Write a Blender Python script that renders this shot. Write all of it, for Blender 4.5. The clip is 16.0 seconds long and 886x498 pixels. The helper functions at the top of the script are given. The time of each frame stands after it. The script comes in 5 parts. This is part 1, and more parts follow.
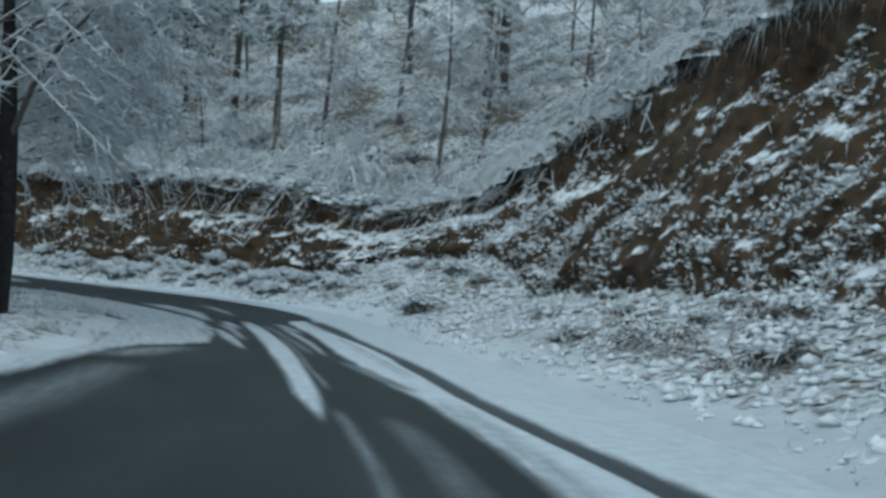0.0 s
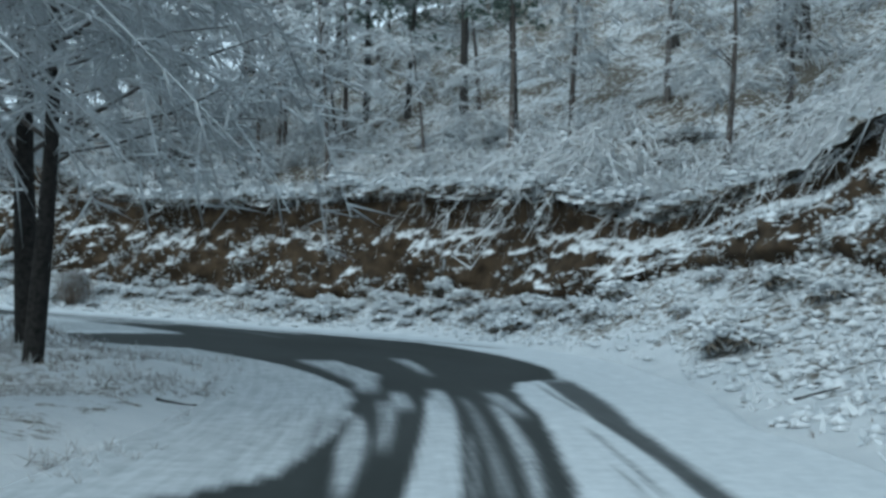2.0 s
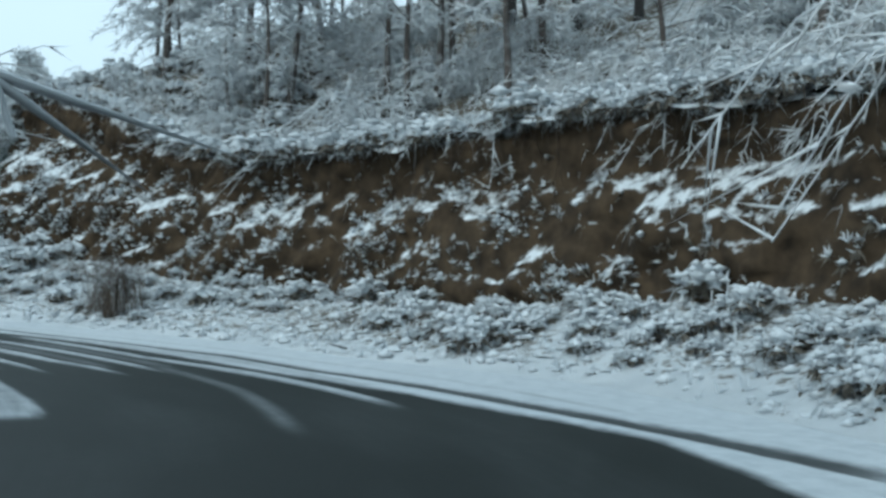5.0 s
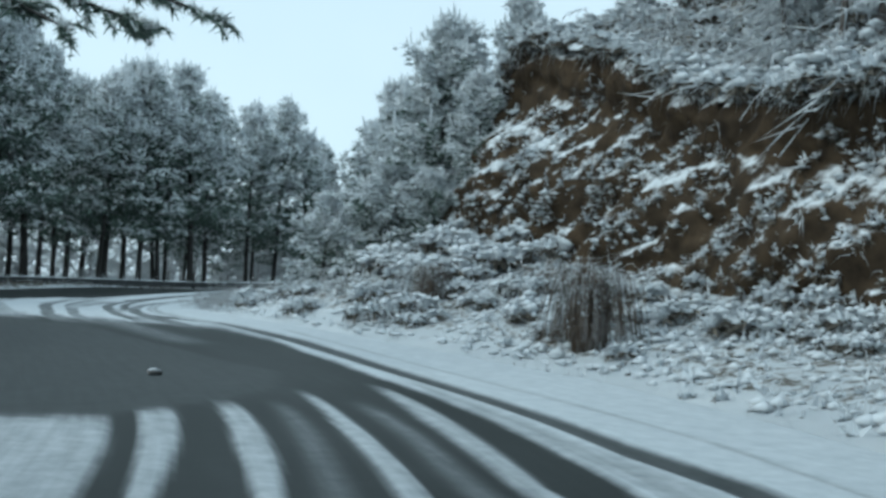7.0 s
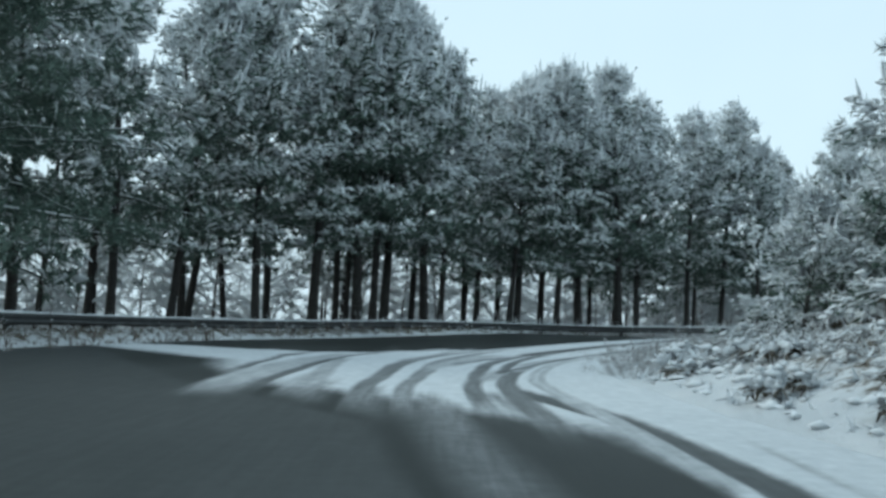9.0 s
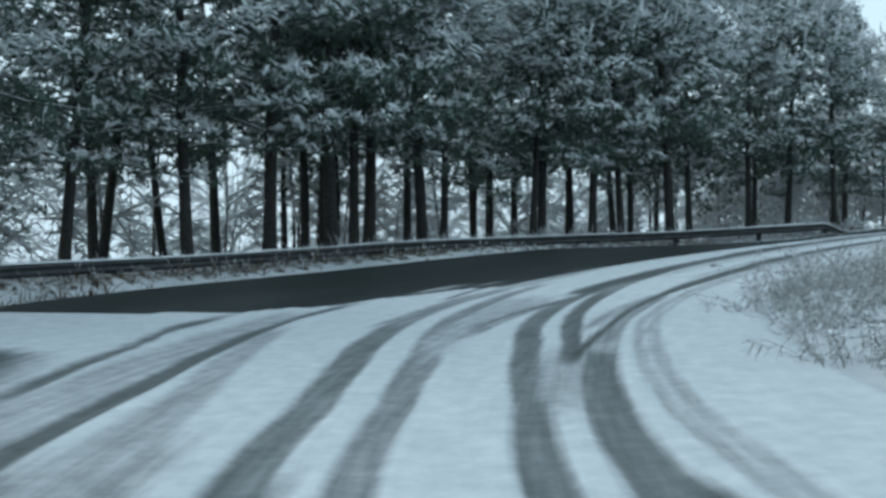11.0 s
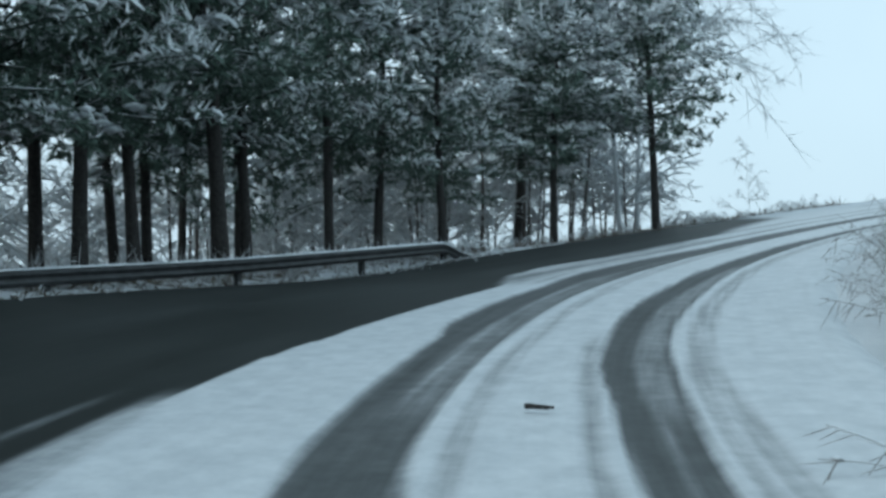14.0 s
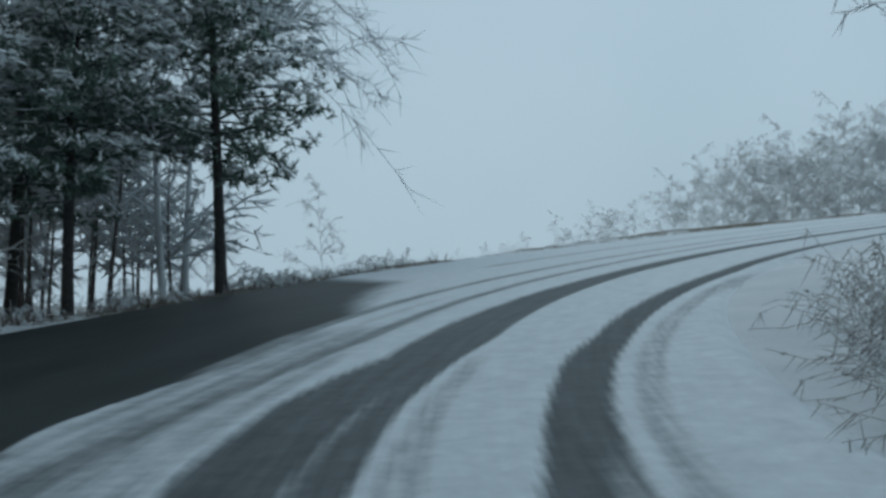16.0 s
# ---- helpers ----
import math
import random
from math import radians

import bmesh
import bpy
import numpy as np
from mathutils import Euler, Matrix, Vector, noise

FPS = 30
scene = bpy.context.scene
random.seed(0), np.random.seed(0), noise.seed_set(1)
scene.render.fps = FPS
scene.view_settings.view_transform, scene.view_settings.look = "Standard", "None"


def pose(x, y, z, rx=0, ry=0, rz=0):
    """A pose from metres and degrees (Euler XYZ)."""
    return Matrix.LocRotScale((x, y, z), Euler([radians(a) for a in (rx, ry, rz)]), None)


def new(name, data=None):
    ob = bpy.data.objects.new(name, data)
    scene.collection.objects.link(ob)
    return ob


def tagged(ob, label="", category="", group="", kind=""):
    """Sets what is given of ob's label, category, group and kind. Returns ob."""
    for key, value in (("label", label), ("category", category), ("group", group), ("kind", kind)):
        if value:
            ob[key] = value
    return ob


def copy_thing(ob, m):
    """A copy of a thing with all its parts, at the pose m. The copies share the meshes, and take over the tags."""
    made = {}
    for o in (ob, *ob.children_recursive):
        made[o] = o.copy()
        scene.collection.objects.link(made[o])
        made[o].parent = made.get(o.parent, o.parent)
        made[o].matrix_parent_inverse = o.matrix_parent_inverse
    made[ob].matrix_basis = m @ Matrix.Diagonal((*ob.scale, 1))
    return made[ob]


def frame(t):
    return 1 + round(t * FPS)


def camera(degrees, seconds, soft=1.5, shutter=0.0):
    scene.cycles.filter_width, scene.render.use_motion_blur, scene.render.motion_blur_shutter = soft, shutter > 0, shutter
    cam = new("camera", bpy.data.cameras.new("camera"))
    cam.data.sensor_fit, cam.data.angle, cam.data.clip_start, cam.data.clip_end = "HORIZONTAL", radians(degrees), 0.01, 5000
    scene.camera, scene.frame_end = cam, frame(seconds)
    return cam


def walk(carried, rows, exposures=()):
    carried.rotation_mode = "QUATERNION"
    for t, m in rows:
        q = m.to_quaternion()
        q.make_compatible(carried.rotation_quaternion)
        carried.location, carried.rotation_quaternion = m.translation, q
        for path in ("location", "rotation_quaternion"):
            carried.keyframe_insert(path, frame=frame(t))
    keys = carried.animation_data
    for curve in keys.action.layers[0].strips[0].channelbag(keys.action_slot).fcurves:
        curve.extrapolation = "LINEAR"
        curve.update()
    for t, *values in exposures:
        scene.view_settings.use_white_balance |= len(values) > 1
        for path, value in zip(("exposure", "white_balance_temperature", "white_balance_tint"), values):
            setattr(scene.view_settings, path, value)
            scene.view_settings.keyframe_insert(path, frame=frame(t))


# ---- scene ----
# The camera is carried along in a car that follows the bends of a snowy hill road.
cam = camera(41.99, 16.0, soft=3.1)


def aim(x, y, z, yaw, pitch, roll):
    """Heading in degrees to the left of +y, upward tilt and lean."""
    return Matrix.Translation((x, y, z)) @ pose(0, 0, 0, 0, 0, yaw) @ pose(0, 0, 0, 90 + pitch, 0, 0) @ pose(0, 0, 0, 0, 0, roll)


PATH = [
    (0, 0.098, -0.073, -0.307, 0.10, 3.61, 3.93),
    (0.5, 0.137, 2.617, -0.221, 4.41, 4.19, 3.07),
    (1, 0.060, 5.370, -0.126, 8.86, 4.02, 2.44),
    (1.5, -0.230, 7.939, -0.038, 12.56, 3.42, 1.63),
    (2, -0.657, 10.749, 0.056, 13.41, 4.40, 1.07),
    (2.5, -1.062, 13.537, 0.155, 14.81, 4.70, -0.02),
    (3, -1.543, 16.205, 0.260, 15.46, 4.71, -0.72),
    (3.2, -1.755, 17.266, 0.303, 15.85, 4.55, -0.88),
    (5.3, -5.366, 28.120, 0.933, 28.85, 3.62, 1.12),
    (5.5, -5.868, 29.075, 0.976, 31.33, 3.65, 1.48),
    (6, -7.247, 31.409, 1.079, 37.51, 3.91, 1.30),
    (6.5, -8.962, 33.620, 1.164, 45.94, 3.14, 2.11),
    (7, -10.786, 35.479, 1.246, 53.27, 3.69, 2.59),
    (7.5, -13.014, 37.172, 1.349, 60.55, 4.68, 3.16),
    (8, -15.238, 38.468, 1.477, 66.64, 5.27, 5.39),
    (8.5, -17.672, 39.565, 1.591, 71.51, 5.47, 4.77),
    (9, -20.004, 40.382, 1.712, 75.15, 4.59, 3.02),
    (9.2, -20.955, 40.678, 1.760, 75.82, 4.41, 2.50),
    (11.3, -31.116, 43.328, 2.216, 74.47, -0.93, -0.54),
    (11.5, -32.182, 43.589, 2.246, 73.07, -1.23, -0.70),
    (12, -34.881, 44.222, 2.312, 67.61, -0.68, -0.29),
    (12.5, -37.509, 45.136, 2.369, 62.96, -1.97, -1.00),
    (13, -39.941, 46.183, 2.421, 59.17, -2.43, -0.82),
    (13.5, -42.391, 47.501, 2.513, 54.71, -0.91, -0.58),
    (14, -44.656, 48.984, 2.615, 50.04, 0.55, -0.57),
    (14.5, -46.936, 50.644, 2.726, 43.20, 2.80, -0.53),
    (15, -48.830, 52.348, 2.874, 37.06, 3.21, -0.63),
    (15.5, -50.649, 54.310, 3.058, 31.36, 2.16, -0.36),
    (16, -52.032, 56.317, 3.253, 26.24, 2.66, -0.33),
]
walk(cam, [(t, aim(*row)) for t, *row in PATH],
     exposures=[(0.0, 0.27, 5620, -2), (1.8, 0.46, 5620, -2), (3.0, 0.5, 5620, -1), (5.4, 0.64, 5750, -3), (6.3, 0.58, 5800, -3), (7.3, 0.55, 5750, -3), (8.5, 0.56, 5900, -2), (12.0, 0.58, 5720, -2), (14.2, 0.46, 5720, -2), (15.1, 0.25, 5700, -2), (16.0, -0.18, 5700, -1)])

# ---- light: a bright overcast winter sky ----
SUN_UP, SUN_TURN = 38.0, 200.0
world = bpy.data.worlds.new("overcast_sky")
scene.world = world
world.use_nodes = True
wn = world.node_tree.nodes
wl = world.node_tree.links
wn.clear()
sky = wn.new("ShaderNodeTexSky")
sky.sky_type = "NISHITA"
sky.sun_disc = False
sky.sun_elevation, sky.sun_rotation = radians(SUN_UP), radians(SUN_TURN)
sky.air_density, sky.dust_density, sky.ozone_density = 1.0, 6.0, 1.0
cloud = wn.new("ShaderNodeTexNoise")
cloud.inputs["Scale"].default_value = 2.2
cloud.inputs["Detail"].default_value = 4.0
ramp = wn.new("ShaderNodeValToRGB")
ramp.color_ramp.elements[0].position, ramp.color_ramp.elements[0].color = 0.25, (6.33, 7.27, 7.98, 1)
ramp.color_ramp.elements[1].position, ramp.color_ramp.elements[1].color = 0.8, (7.78, 8.6, 9.2, 1)
mixs = wn.new("ShaderNodeMix")
mixs.data_type = "RGBA"
mixs.inputs["Factor"].default_value = 0.85
bg = wn.new("ShaderNodeBackground")
bg.inputs["Strength"].default_value = 0.085
wout = wn.new("ShaderNodeOutputWorld")
wl.new(cloud.outputs["Fac"], ramp.inputs["Fac"])
wl.new(sky.outputs["Color"], mixs.inputs["A"])
wl.new(ramp.outputs["Color"], mixs.inputs["B"])
wl.new(mixs.outputs["Result"], bg.inputs["Color"])
wl.new(bg.outputs["Background"], wout.inputs["Surface"])

sun_data = bpy.data.lights.new("sun", "SUN")
sun_data.energy, sun_data.angle, sun_data.color = 0.5, radians(30), (1.0, 0.97, 0.93)
sun = new("sun", sun_data)
sun.matrix_world = pose(0, 0, 40, 90 - SUN_UP, 0, 180 - SUN_TURN)


# ---- materials ----
def material(name):
    m = bpy.data.materials.new(name)
    m.use_nodes = True
    n, l = m.node_tree.nodes, m.node_tree.links
    return m, n, l, n["Principled BSDF"]


def noise_node(n, l, scale, detail=4.0, rough=0.55, coord="Object"):
    c = n.new("ShaderNodeTexCoord")
    t = n.new("ShaderNodeTexNoise")
    t.inputs["Scale"].default_value, t.inputs["Detail"].default_value, t.inputs["Roughness"].default_value = scale, detail, rough
    l.new(c.outputs[coord], t.inputs["Vector"])
    return t.outputs["Fac"]


def ramp_node(n, l, fac, stops):
    r = n.new("ShaderNodeValToRGB")
    e = r.color_ramp.elements
    while len(e) < len(stops):
        e.new(0.5)
    for i, (p, c) in enumerate(stops):
        e[i].position, e[i].color = p, (*c, 1) if len(c) == 3 else c
    l.new(fac, r.inputs["Fac"])
    return r.outputs["Color"]


def math_node(n, l, op, a, b):
    m = n.new("ShaderNodeMath")
    m.operation = op
    for k, v in enumerate((a, b)):
        if isinstance(v, (int, float)):
            m.inputs[k].default_value = v
        else:
            l.new(v, m.inputs[k])
    return m.outputs[0]


def mix_node(n, l, fac, a, b):
    m = n.new("ShaderNodeMix")
    m.data_type = "RGBA"
    for key, v in (("Factor", fac), ("A", a), ("B", b)):
        if isinstance(v, (int, float)):
            m.inputs[key].default_value = v
        elif isinstance(v, tuple):
            m.inputs[key].default_value = (*v, 1)
        else:
            l.new(v, m.inputs[key])
    return m.outputs["Result"]


def bump_node(n, l, height, strength, distance, bsdf):
    b = n.new("ShaderNodeBump")
    b.inputs["Strength"].default_value, b.inputs["Distance"].default_value = strength, distance
    l.new(height, b.inputs["Height"])
    l.new(b.outputs["Normal"], bsdf.inputs["Normal"])


SNOW_A, SNOW_B = (0.6, 0.64, 0.67), (0.74, 0.77, 0.79)


def snow_on(name, low, high, at, soft, scale, rough=0.8, grain=6.0, ragged=1.4):
    """A dark thing with snow wherever it faces up: low and high colours beneath, snow from the upward slope 'at'."""
    m, n, l, b = material(name)
    up = n.new("ShaderNodeSeparateXYZ")
    geo = n.new("ShaderNodeNewGeometry")
    l.new(geo.outputs["Normal"], up.inputs[0])
    f = noise_node(n, l, scale, 5.0)
    h = math_node(n, l, "ADD", up.outputs["Z"], math_node(n, l, "MULTIPLY", math_node(n, l, "SUBTRACT", f, 0.5), ragged))
    mask = n.new("ShaderNodeMapRange")
    mask.inputs["From Min"].default_value, mask.inputs["From Max"].default_value = at - soft, at + soft
    l.new(h, mask.inputs["Value"])
    g = noise_node(n, l, grain, 6.0)
    under = ramp_node(n, l, g, [(0.3, low), (0.7, high)])
    over = ramp_node(n, l, f, [(0.3, SNOW_A), (0.7, SNOW_B)])
    l.new(mix_node(n, l, mask.outputs["Result"], under, over), b.inputs["Base Color"])
    b.inputs["Roughness"].default_value = rough
    b.inputs["Specular IOR Level"].default_value = 0.2
    bump_node(n, l, g, 0.4, 0.02, b)
    return m


def make_snow():
    m, n, l, b = material("snow")
    f = noise_node(n, l, 0.9, 6.0)
    g = noise_node(n, l, 14.0, 5.0)
    l.new(ramp_node(n, l, f, [(0.3, SNOW_A), (0.7, SNOW_B)]), b.inputs["Base Color"])
    b.inputs["Roughness"].default_value = 0.75
    b.inputs["Specular IOR Level"].default_value = 0.25
    bump_node(n, l, g, 0.35, 0.03, b)
    return m


def make_ground_snow():
    """Trodden-looking snow with withered grass and soil showing through where the field 'brush' is high."""
    m, n, l, b = material("snow_over_grass")
    at = n.new("ShaderNodeAttribute")
    at.attribute_name = "brush"
    f = noise_node(n, l, 5.5, 7.0, 0.7)
    f2 = noise_node(n, l, 0.7, 4.0)
    h = math_node(n, l, "MULTIPLY", at.outputs["Fac"], math_node(n, l, "ADD", math_node(n, l, "MULTIPLY", f2, 0.5), 0.75))
    mask = n.new("ShaderNodeMapRange")
    mask.inputs["From Min"].default_value, mask.inputs["From Max"].default_value = 0.6, 0.7
    l.new(math_node(n, l, "MULTIPLY", h, math_node(n, l, "ADD", f, 0.3)), mask.inputs["Value"])
    g = noise_node(n, l, 22.0, 5.0)
    grass = ramp_node(n, l, g, [(0.3, (0.05, 0.045, 0.035)), (0.7, (0.2, 0.17, 0.13))])
    white = ramp_node(n, l, f2, [(0.3, SNOW_A), (0.7, SNOW_B)])
    l.new(mix_node(n, l, mask.outputs["Result"], white, grass), b.inputs["Base Color"])
    b.inputs["Roughness"].default_value = 0.8
    b.inputs["Specular IOR Level"].default_value = 0.2
    bump_node(n, l, f, 0.9, 0.12, b)
    return m


def make_road():
    """Wet asphalt under packed and slushy snow; 'cover' says how much snow lies there."""
    m, n, l, b = material("snowy_asphalt")
    at = n.new("ShaderNodeAttribute")
    at.attribute_name = "cover"
    uv = n.new("ShaderNodeUVMap")
    uv.uv_map = "along"
    mp = n.new("ShaderNodeMapping")
    mp.inputs["Scale"].default_value = (0.3, 4.5, 1.0)
    l.new(uv.outputs["UV"], mp.inputs["Vector"])
    streak = n.new("ShaderNodeTexNoise")
    streak.inputs["Scale"].default_value, streak.inputs["Detail"].default_value = 2.2, 6.0
    l.new(mp.outputs["Vector"], streak.inputs["Vector"])
    f = noise_node(n, l, 5.0, 6.0, 0.65)
    # slush is ragged, bare asphalt and full snow are even
    c = at.outputs["Fac"]
    mid = math_node(n, l, "POWER", math_node(n, l, "MULTIPLY", math_node(n, l, "MULTIPLY", c, math_node(n, l, "SUBTRACT", 1.04, c)), 3.85), 1.6)
    rag = math_node(n, l, "ADD", math_node(n, l, "MULTIPLY", math_node(n, l, "SUBTRACT", streak.outputs["Fac"], 0.5), 0.6), math_node(n, l, "MULTIPLY", math_node(n, l, "SUBTRACT", f, 0.5), 0.35))
    h = math_node(n, l, "ADD", c, math_node(n, l, "MULTIPLY", rag, mid))
    mask = n.new("ShaderNodeMapRange")
    mask.inputs["From Min"].default_value, mask.inputs["From Max"].default_value = 0.02, 0.95
    l.new(h, mask.inputs["Value"])
    g = noise_node(n, l, 90.0, 3.0)
    big = noise_node(n, l, 0.5, 4.0)
    asphalt = mix_node(n, l, math_node(n, l, "MULTIPLY", big, 0.6), ramp_node(n, l, g, [(0.3, (0.011, 0.014, 0.0135)), (0.75, (0.025, 0.03, 0.0285))]), (0.026, 0.031, 0.03))
    white = ramp_node(n, l, f, [(0.3, (0.5, 0.54, 0.57)), (0.7, (0.62, 0.655, 0.68))])
    l.new(mix_node(n, l, mask.outputs["Result"], asphalt, white), b.inputs["Base Color"])
    rough = n.new("ShaderNodeMapRange")
    rough.inputs["To Min"].default_value, rough.inputs["To Max"].default_value = 0.55, 0.8
    l.new(mask.outputs["Result"], rough.inputs["Value"])
    l.new(rough.outputs["Result"], b.inputs["Roughness"])
    b.inputs["Specular IOR Level"].default_value = 0.1
    hh = math_node(n, l, "ADD", math_node(n, l, "MULTIPLY", mask.outputs["Result"], 0.6), math_node(n, l, "MULTIPLY", f, 0.25))
    bump_node(n, l, hh, 0.16, 0.025, b)
    return m


def make_plain(name, low, high, scale, rough, metal=0.0, bump=0.3):
    m, n, l, b = material(name)
    g = noise_node(n, l, scale, 6.0, 0.65)
    l.new(ramp_node(n, l, g, [(0.3, low), (0.7, high)]), b.inputs["Base Color"])
    b.inputs["Roughness"].default_value, b.inputs["Metallic"].default_value = rough, metal
    bump_node(n, l, g, bump, 0.02, b)
    return m


SNOW = make_snow()
GROUND_SNOW = make_ground_snow()
ROAD = make_road()
NEEDLES = make_plain("pine_needles", (0.06, 0.098, 0.078), (0.145, 0.2, 0.165), 2.5, 0.7, bump=0.0)
FROST = make_plain("needles_under_snow", (0.68, 0.72, 0.74), (0.79, 0.81, 0.82), 1.2, 0.8, bump=0.0)
LEAF = make_plain("dark_frosted_leaves", (0.06, 0.054, 0.043), (0.21, 0.185, 0.15), 6.0, 0.8, bump=0.0)
SOIL = snow_on("brown_soil_with_snow", (0.02, 0.0145, 0.0095), (0.078, 0.054, 0.032), 0.66, 0.12, 4.5, 0.9, 3.0, 1.1)
PINE_BARK = snow_on("pine_bark", (0.026, 0.026, 0.026), (0.07, 0.066, 0.062), 1.05, 0.15, 3.0, 0.9, 18.0)
FROST_TWIG = snow_on("frosted_twigs", (0.12, 0.11, 0.105), (0.3, 0.29, 0.28), -0.35, 0.3, 3.0, 0.85, 12.0)
# hoar frost, with the undersides paled as well to imitate fog
HOAR_FOG_TWIG = snow_on("hoar_frost_and_fog_twigs", (0.3, 0.3, 0.3), (0.45, 0.46, 0.47), -0.8, 0.5, 3.0, 0.85, 12.0)
# rime, pale on every side so that it also imitates mist over far trees
RIME_MIST = snow_on("rime_and_mist_twigs", (0.72, 0.74, 0.75), (0.79, 0.8, 0.81), 0.2, 0.6, 3.0, 0.9, 6.0)
WISP_TWIG = snow_on("frosted_stalks", (0.2, 0.19, 0.18), (0.42, 0.41, 0.4), 0.1, 0.4, 4.0, 0.85, 12.0)
DRY_TWIG = snow_on("dry_frosted_grass", (0.06, 0.045, 0.034), (0.22, 0.17, 0.13), 0.3, 0.3, 2.5, 0.85, 12.0)
STEEL = make_plain("weathered_steel", (0.026, 0.03, 0.031), (0.075, 0.08, 0.083), 5.0, 0.6, 0.3, 0.1)
FOLIAGE = snow_on("frosted_pine_foliage", (0.045, 0.066, 0.056), (0.115, 0.15, 0.13), 0.42, 0.5, 1.7, 0.8, 9.0, 1.5)
FOLIAGE_WHITE = snow_on("snow_laden_pine_foliage", (0.06, 0.08, 0.068), (0.14, 0.175, 0.15), 0.05, 0.5, 2.0, 0.8, 9.0, 1.4)
BARK_FROST = snow_on("frosted_bark", (0.05, 0.045, 0.04), (0.15, 0.13, 0.12), 0.35, 0.3, 3.0, 0.9, 14.0)
DARK_BARK = snow_on("dark_snow_flecked_bark", (0.012, 0.012, 0.012), (0.045, 0.041, 0.038), 1.0, 0.15, 4.0, 0.9, 14.0)
FINGER = snow_on("snow_on_shoots", (0.2, 0.24, 0.22), (0.45, 0.48, 0.47), -0.6, 0.3, 4.0, 0.8, 9.0, 0.8)
ROOT = snow_on("hanging_roots", (0.03, 0.022, 0.016), (0.1, 0.075, 0.055), 0.85, 0.2, 3.0, 0.9, 12.0)


# ---- mesh helpers ----
def mesh_np(name, verts, faces, mat, smooth=False):
    """A mesh from an array of places and an array of faces, all with the same number of corners."""
    me = bpy.data.meshes.new(name)
    v, f = np.asarray(verts, np.float32).reshape(-1, 3), np.asarray(faces, np.int32)
    me.vertices.add(len(v))
    me.vertices.foreach_set("co", v.ravel())
    me.loops.add(f.size)
    me.loops.foreach_set("vertex_index", f.ravel())
    me.polygons.add(len(f))
    me.polygons.foreach_set("loop_start", np.arange(len(f), dtype=np.int32) * f.shape[1])
    me.update(calc_edges=True)
    me.materials.append(mat)
    if smooth:
        me.polygons.foreach_set("use_smooth", np.ones(len(f), bool))
    return me


def child(name, me, parent, label=""):
    ob = new(name, me)
    ob.parent = parent
    return tagged(ob, label)


def thing(name, label, category, group="", place=(0, 0, 0)):
    ob = new(name)
    ob.location = place
    ob.empty_display_size = 0.2
    return tagged(ob, label, category, group)


def tubes(lines, radii, sides=3):
    """Tapered tubes along lines (m, n, 3) with radii (m, n): places and four-cornered faces."""
    lines, radii = np.asarray(lines, float), np.asarray(radii, float)
    m, n = lines.shape[:2]
    way = np.gradient(lines, axis=1)
    way /= np.linalg.norm(way, axis=2, keepdims=True) + 1e-9
    ref = np.where(np.abs(way[..., 2:3]) > 0.9, np.array([1.0, 0, 0]), np.array([0, 0, 1.0]))
    u = np.cross(way, ref)
    u /= np.linalg.norm(u, axis=2, keepdims=True) + 1e-9
    w = np.cross(u, way)
    a = np.arange(sides) * 2 * np.pi / sides
    ring = np.cos(a)[:, None] * u[:, :, None] + np.sin(a)[:, None] * w[:, :, None]
    verts = lines[:, :, None] + ring * radii[:, :, None, None]
    i = np.arange(m)[:, None, None] * n * sides + np.arange(n - 1)[:, None] * sides + np.arange(sides)
    j = np.arange(m)[:, None, None] * n * sides + np.arange(n - 1)[:, None] * sides + (np.arange(sides) + 1) % sides
    faces = np.stack([i, j, j + sides, i + sides], -1).reshape(-1, 4)
    return verts.reshape(-1, 3), faces


def spikes(lines, radius):
    """Slender three-sided cones from the first to the last place of each line (m, 2, 3)."""
    lines = np.asarray(lines, float)
    m = len(lines)
    way = lines[:, 1] - lines[:, 0]
    ref = np.where(np.abs(way[:, 2:3]) > 0.8 * np.linalg.norm(way, axis=1, keepdims=True), np.array([1.0, 0, 0]), np.array([0, 0, 1.0]))
    u = np.cross(way, ref)
    u /= np.linalg.norm(u, axis=1, keepdims=True) + 1e-9
    w = np.cross(u, way)
    w /= np.linalg.norm(w, axis=1, keepdims=True) + 1e-9
    a = np.arange(3) * 2.094
    ring = lines[:, :1] + (np.cos(a)[:, None] * u[:, None] + np.sin(a)[:, None] * w[:, None]) * (np.zeros(m) + radius)[:, None, None]
    v = np.concatenate([ring, lines[:, 1:]], 1).reshape(-1, 3)
    f = np.array([[0, 1, 3], [1, 2, 3], [2, 0, 3]])[None] + np.arange(m)[:, None, None] * 4
    return v, f.reshape(-1, 3)


def stacked(pieces):
    """Several (places, faces) as one, all in triangles."""
    vs, fs, k = [], [], 0
    for v, f in pieces:
        if f.shape[1] == 4:
            f = np.concatenate([f[:, [0, 1, 2]], f[:, [0, 2, 3]]])
        vs.append(v)
        fs.append(f + k)
        k += len(v)
    return np.concatenate(vs), np.concatenate(fs)


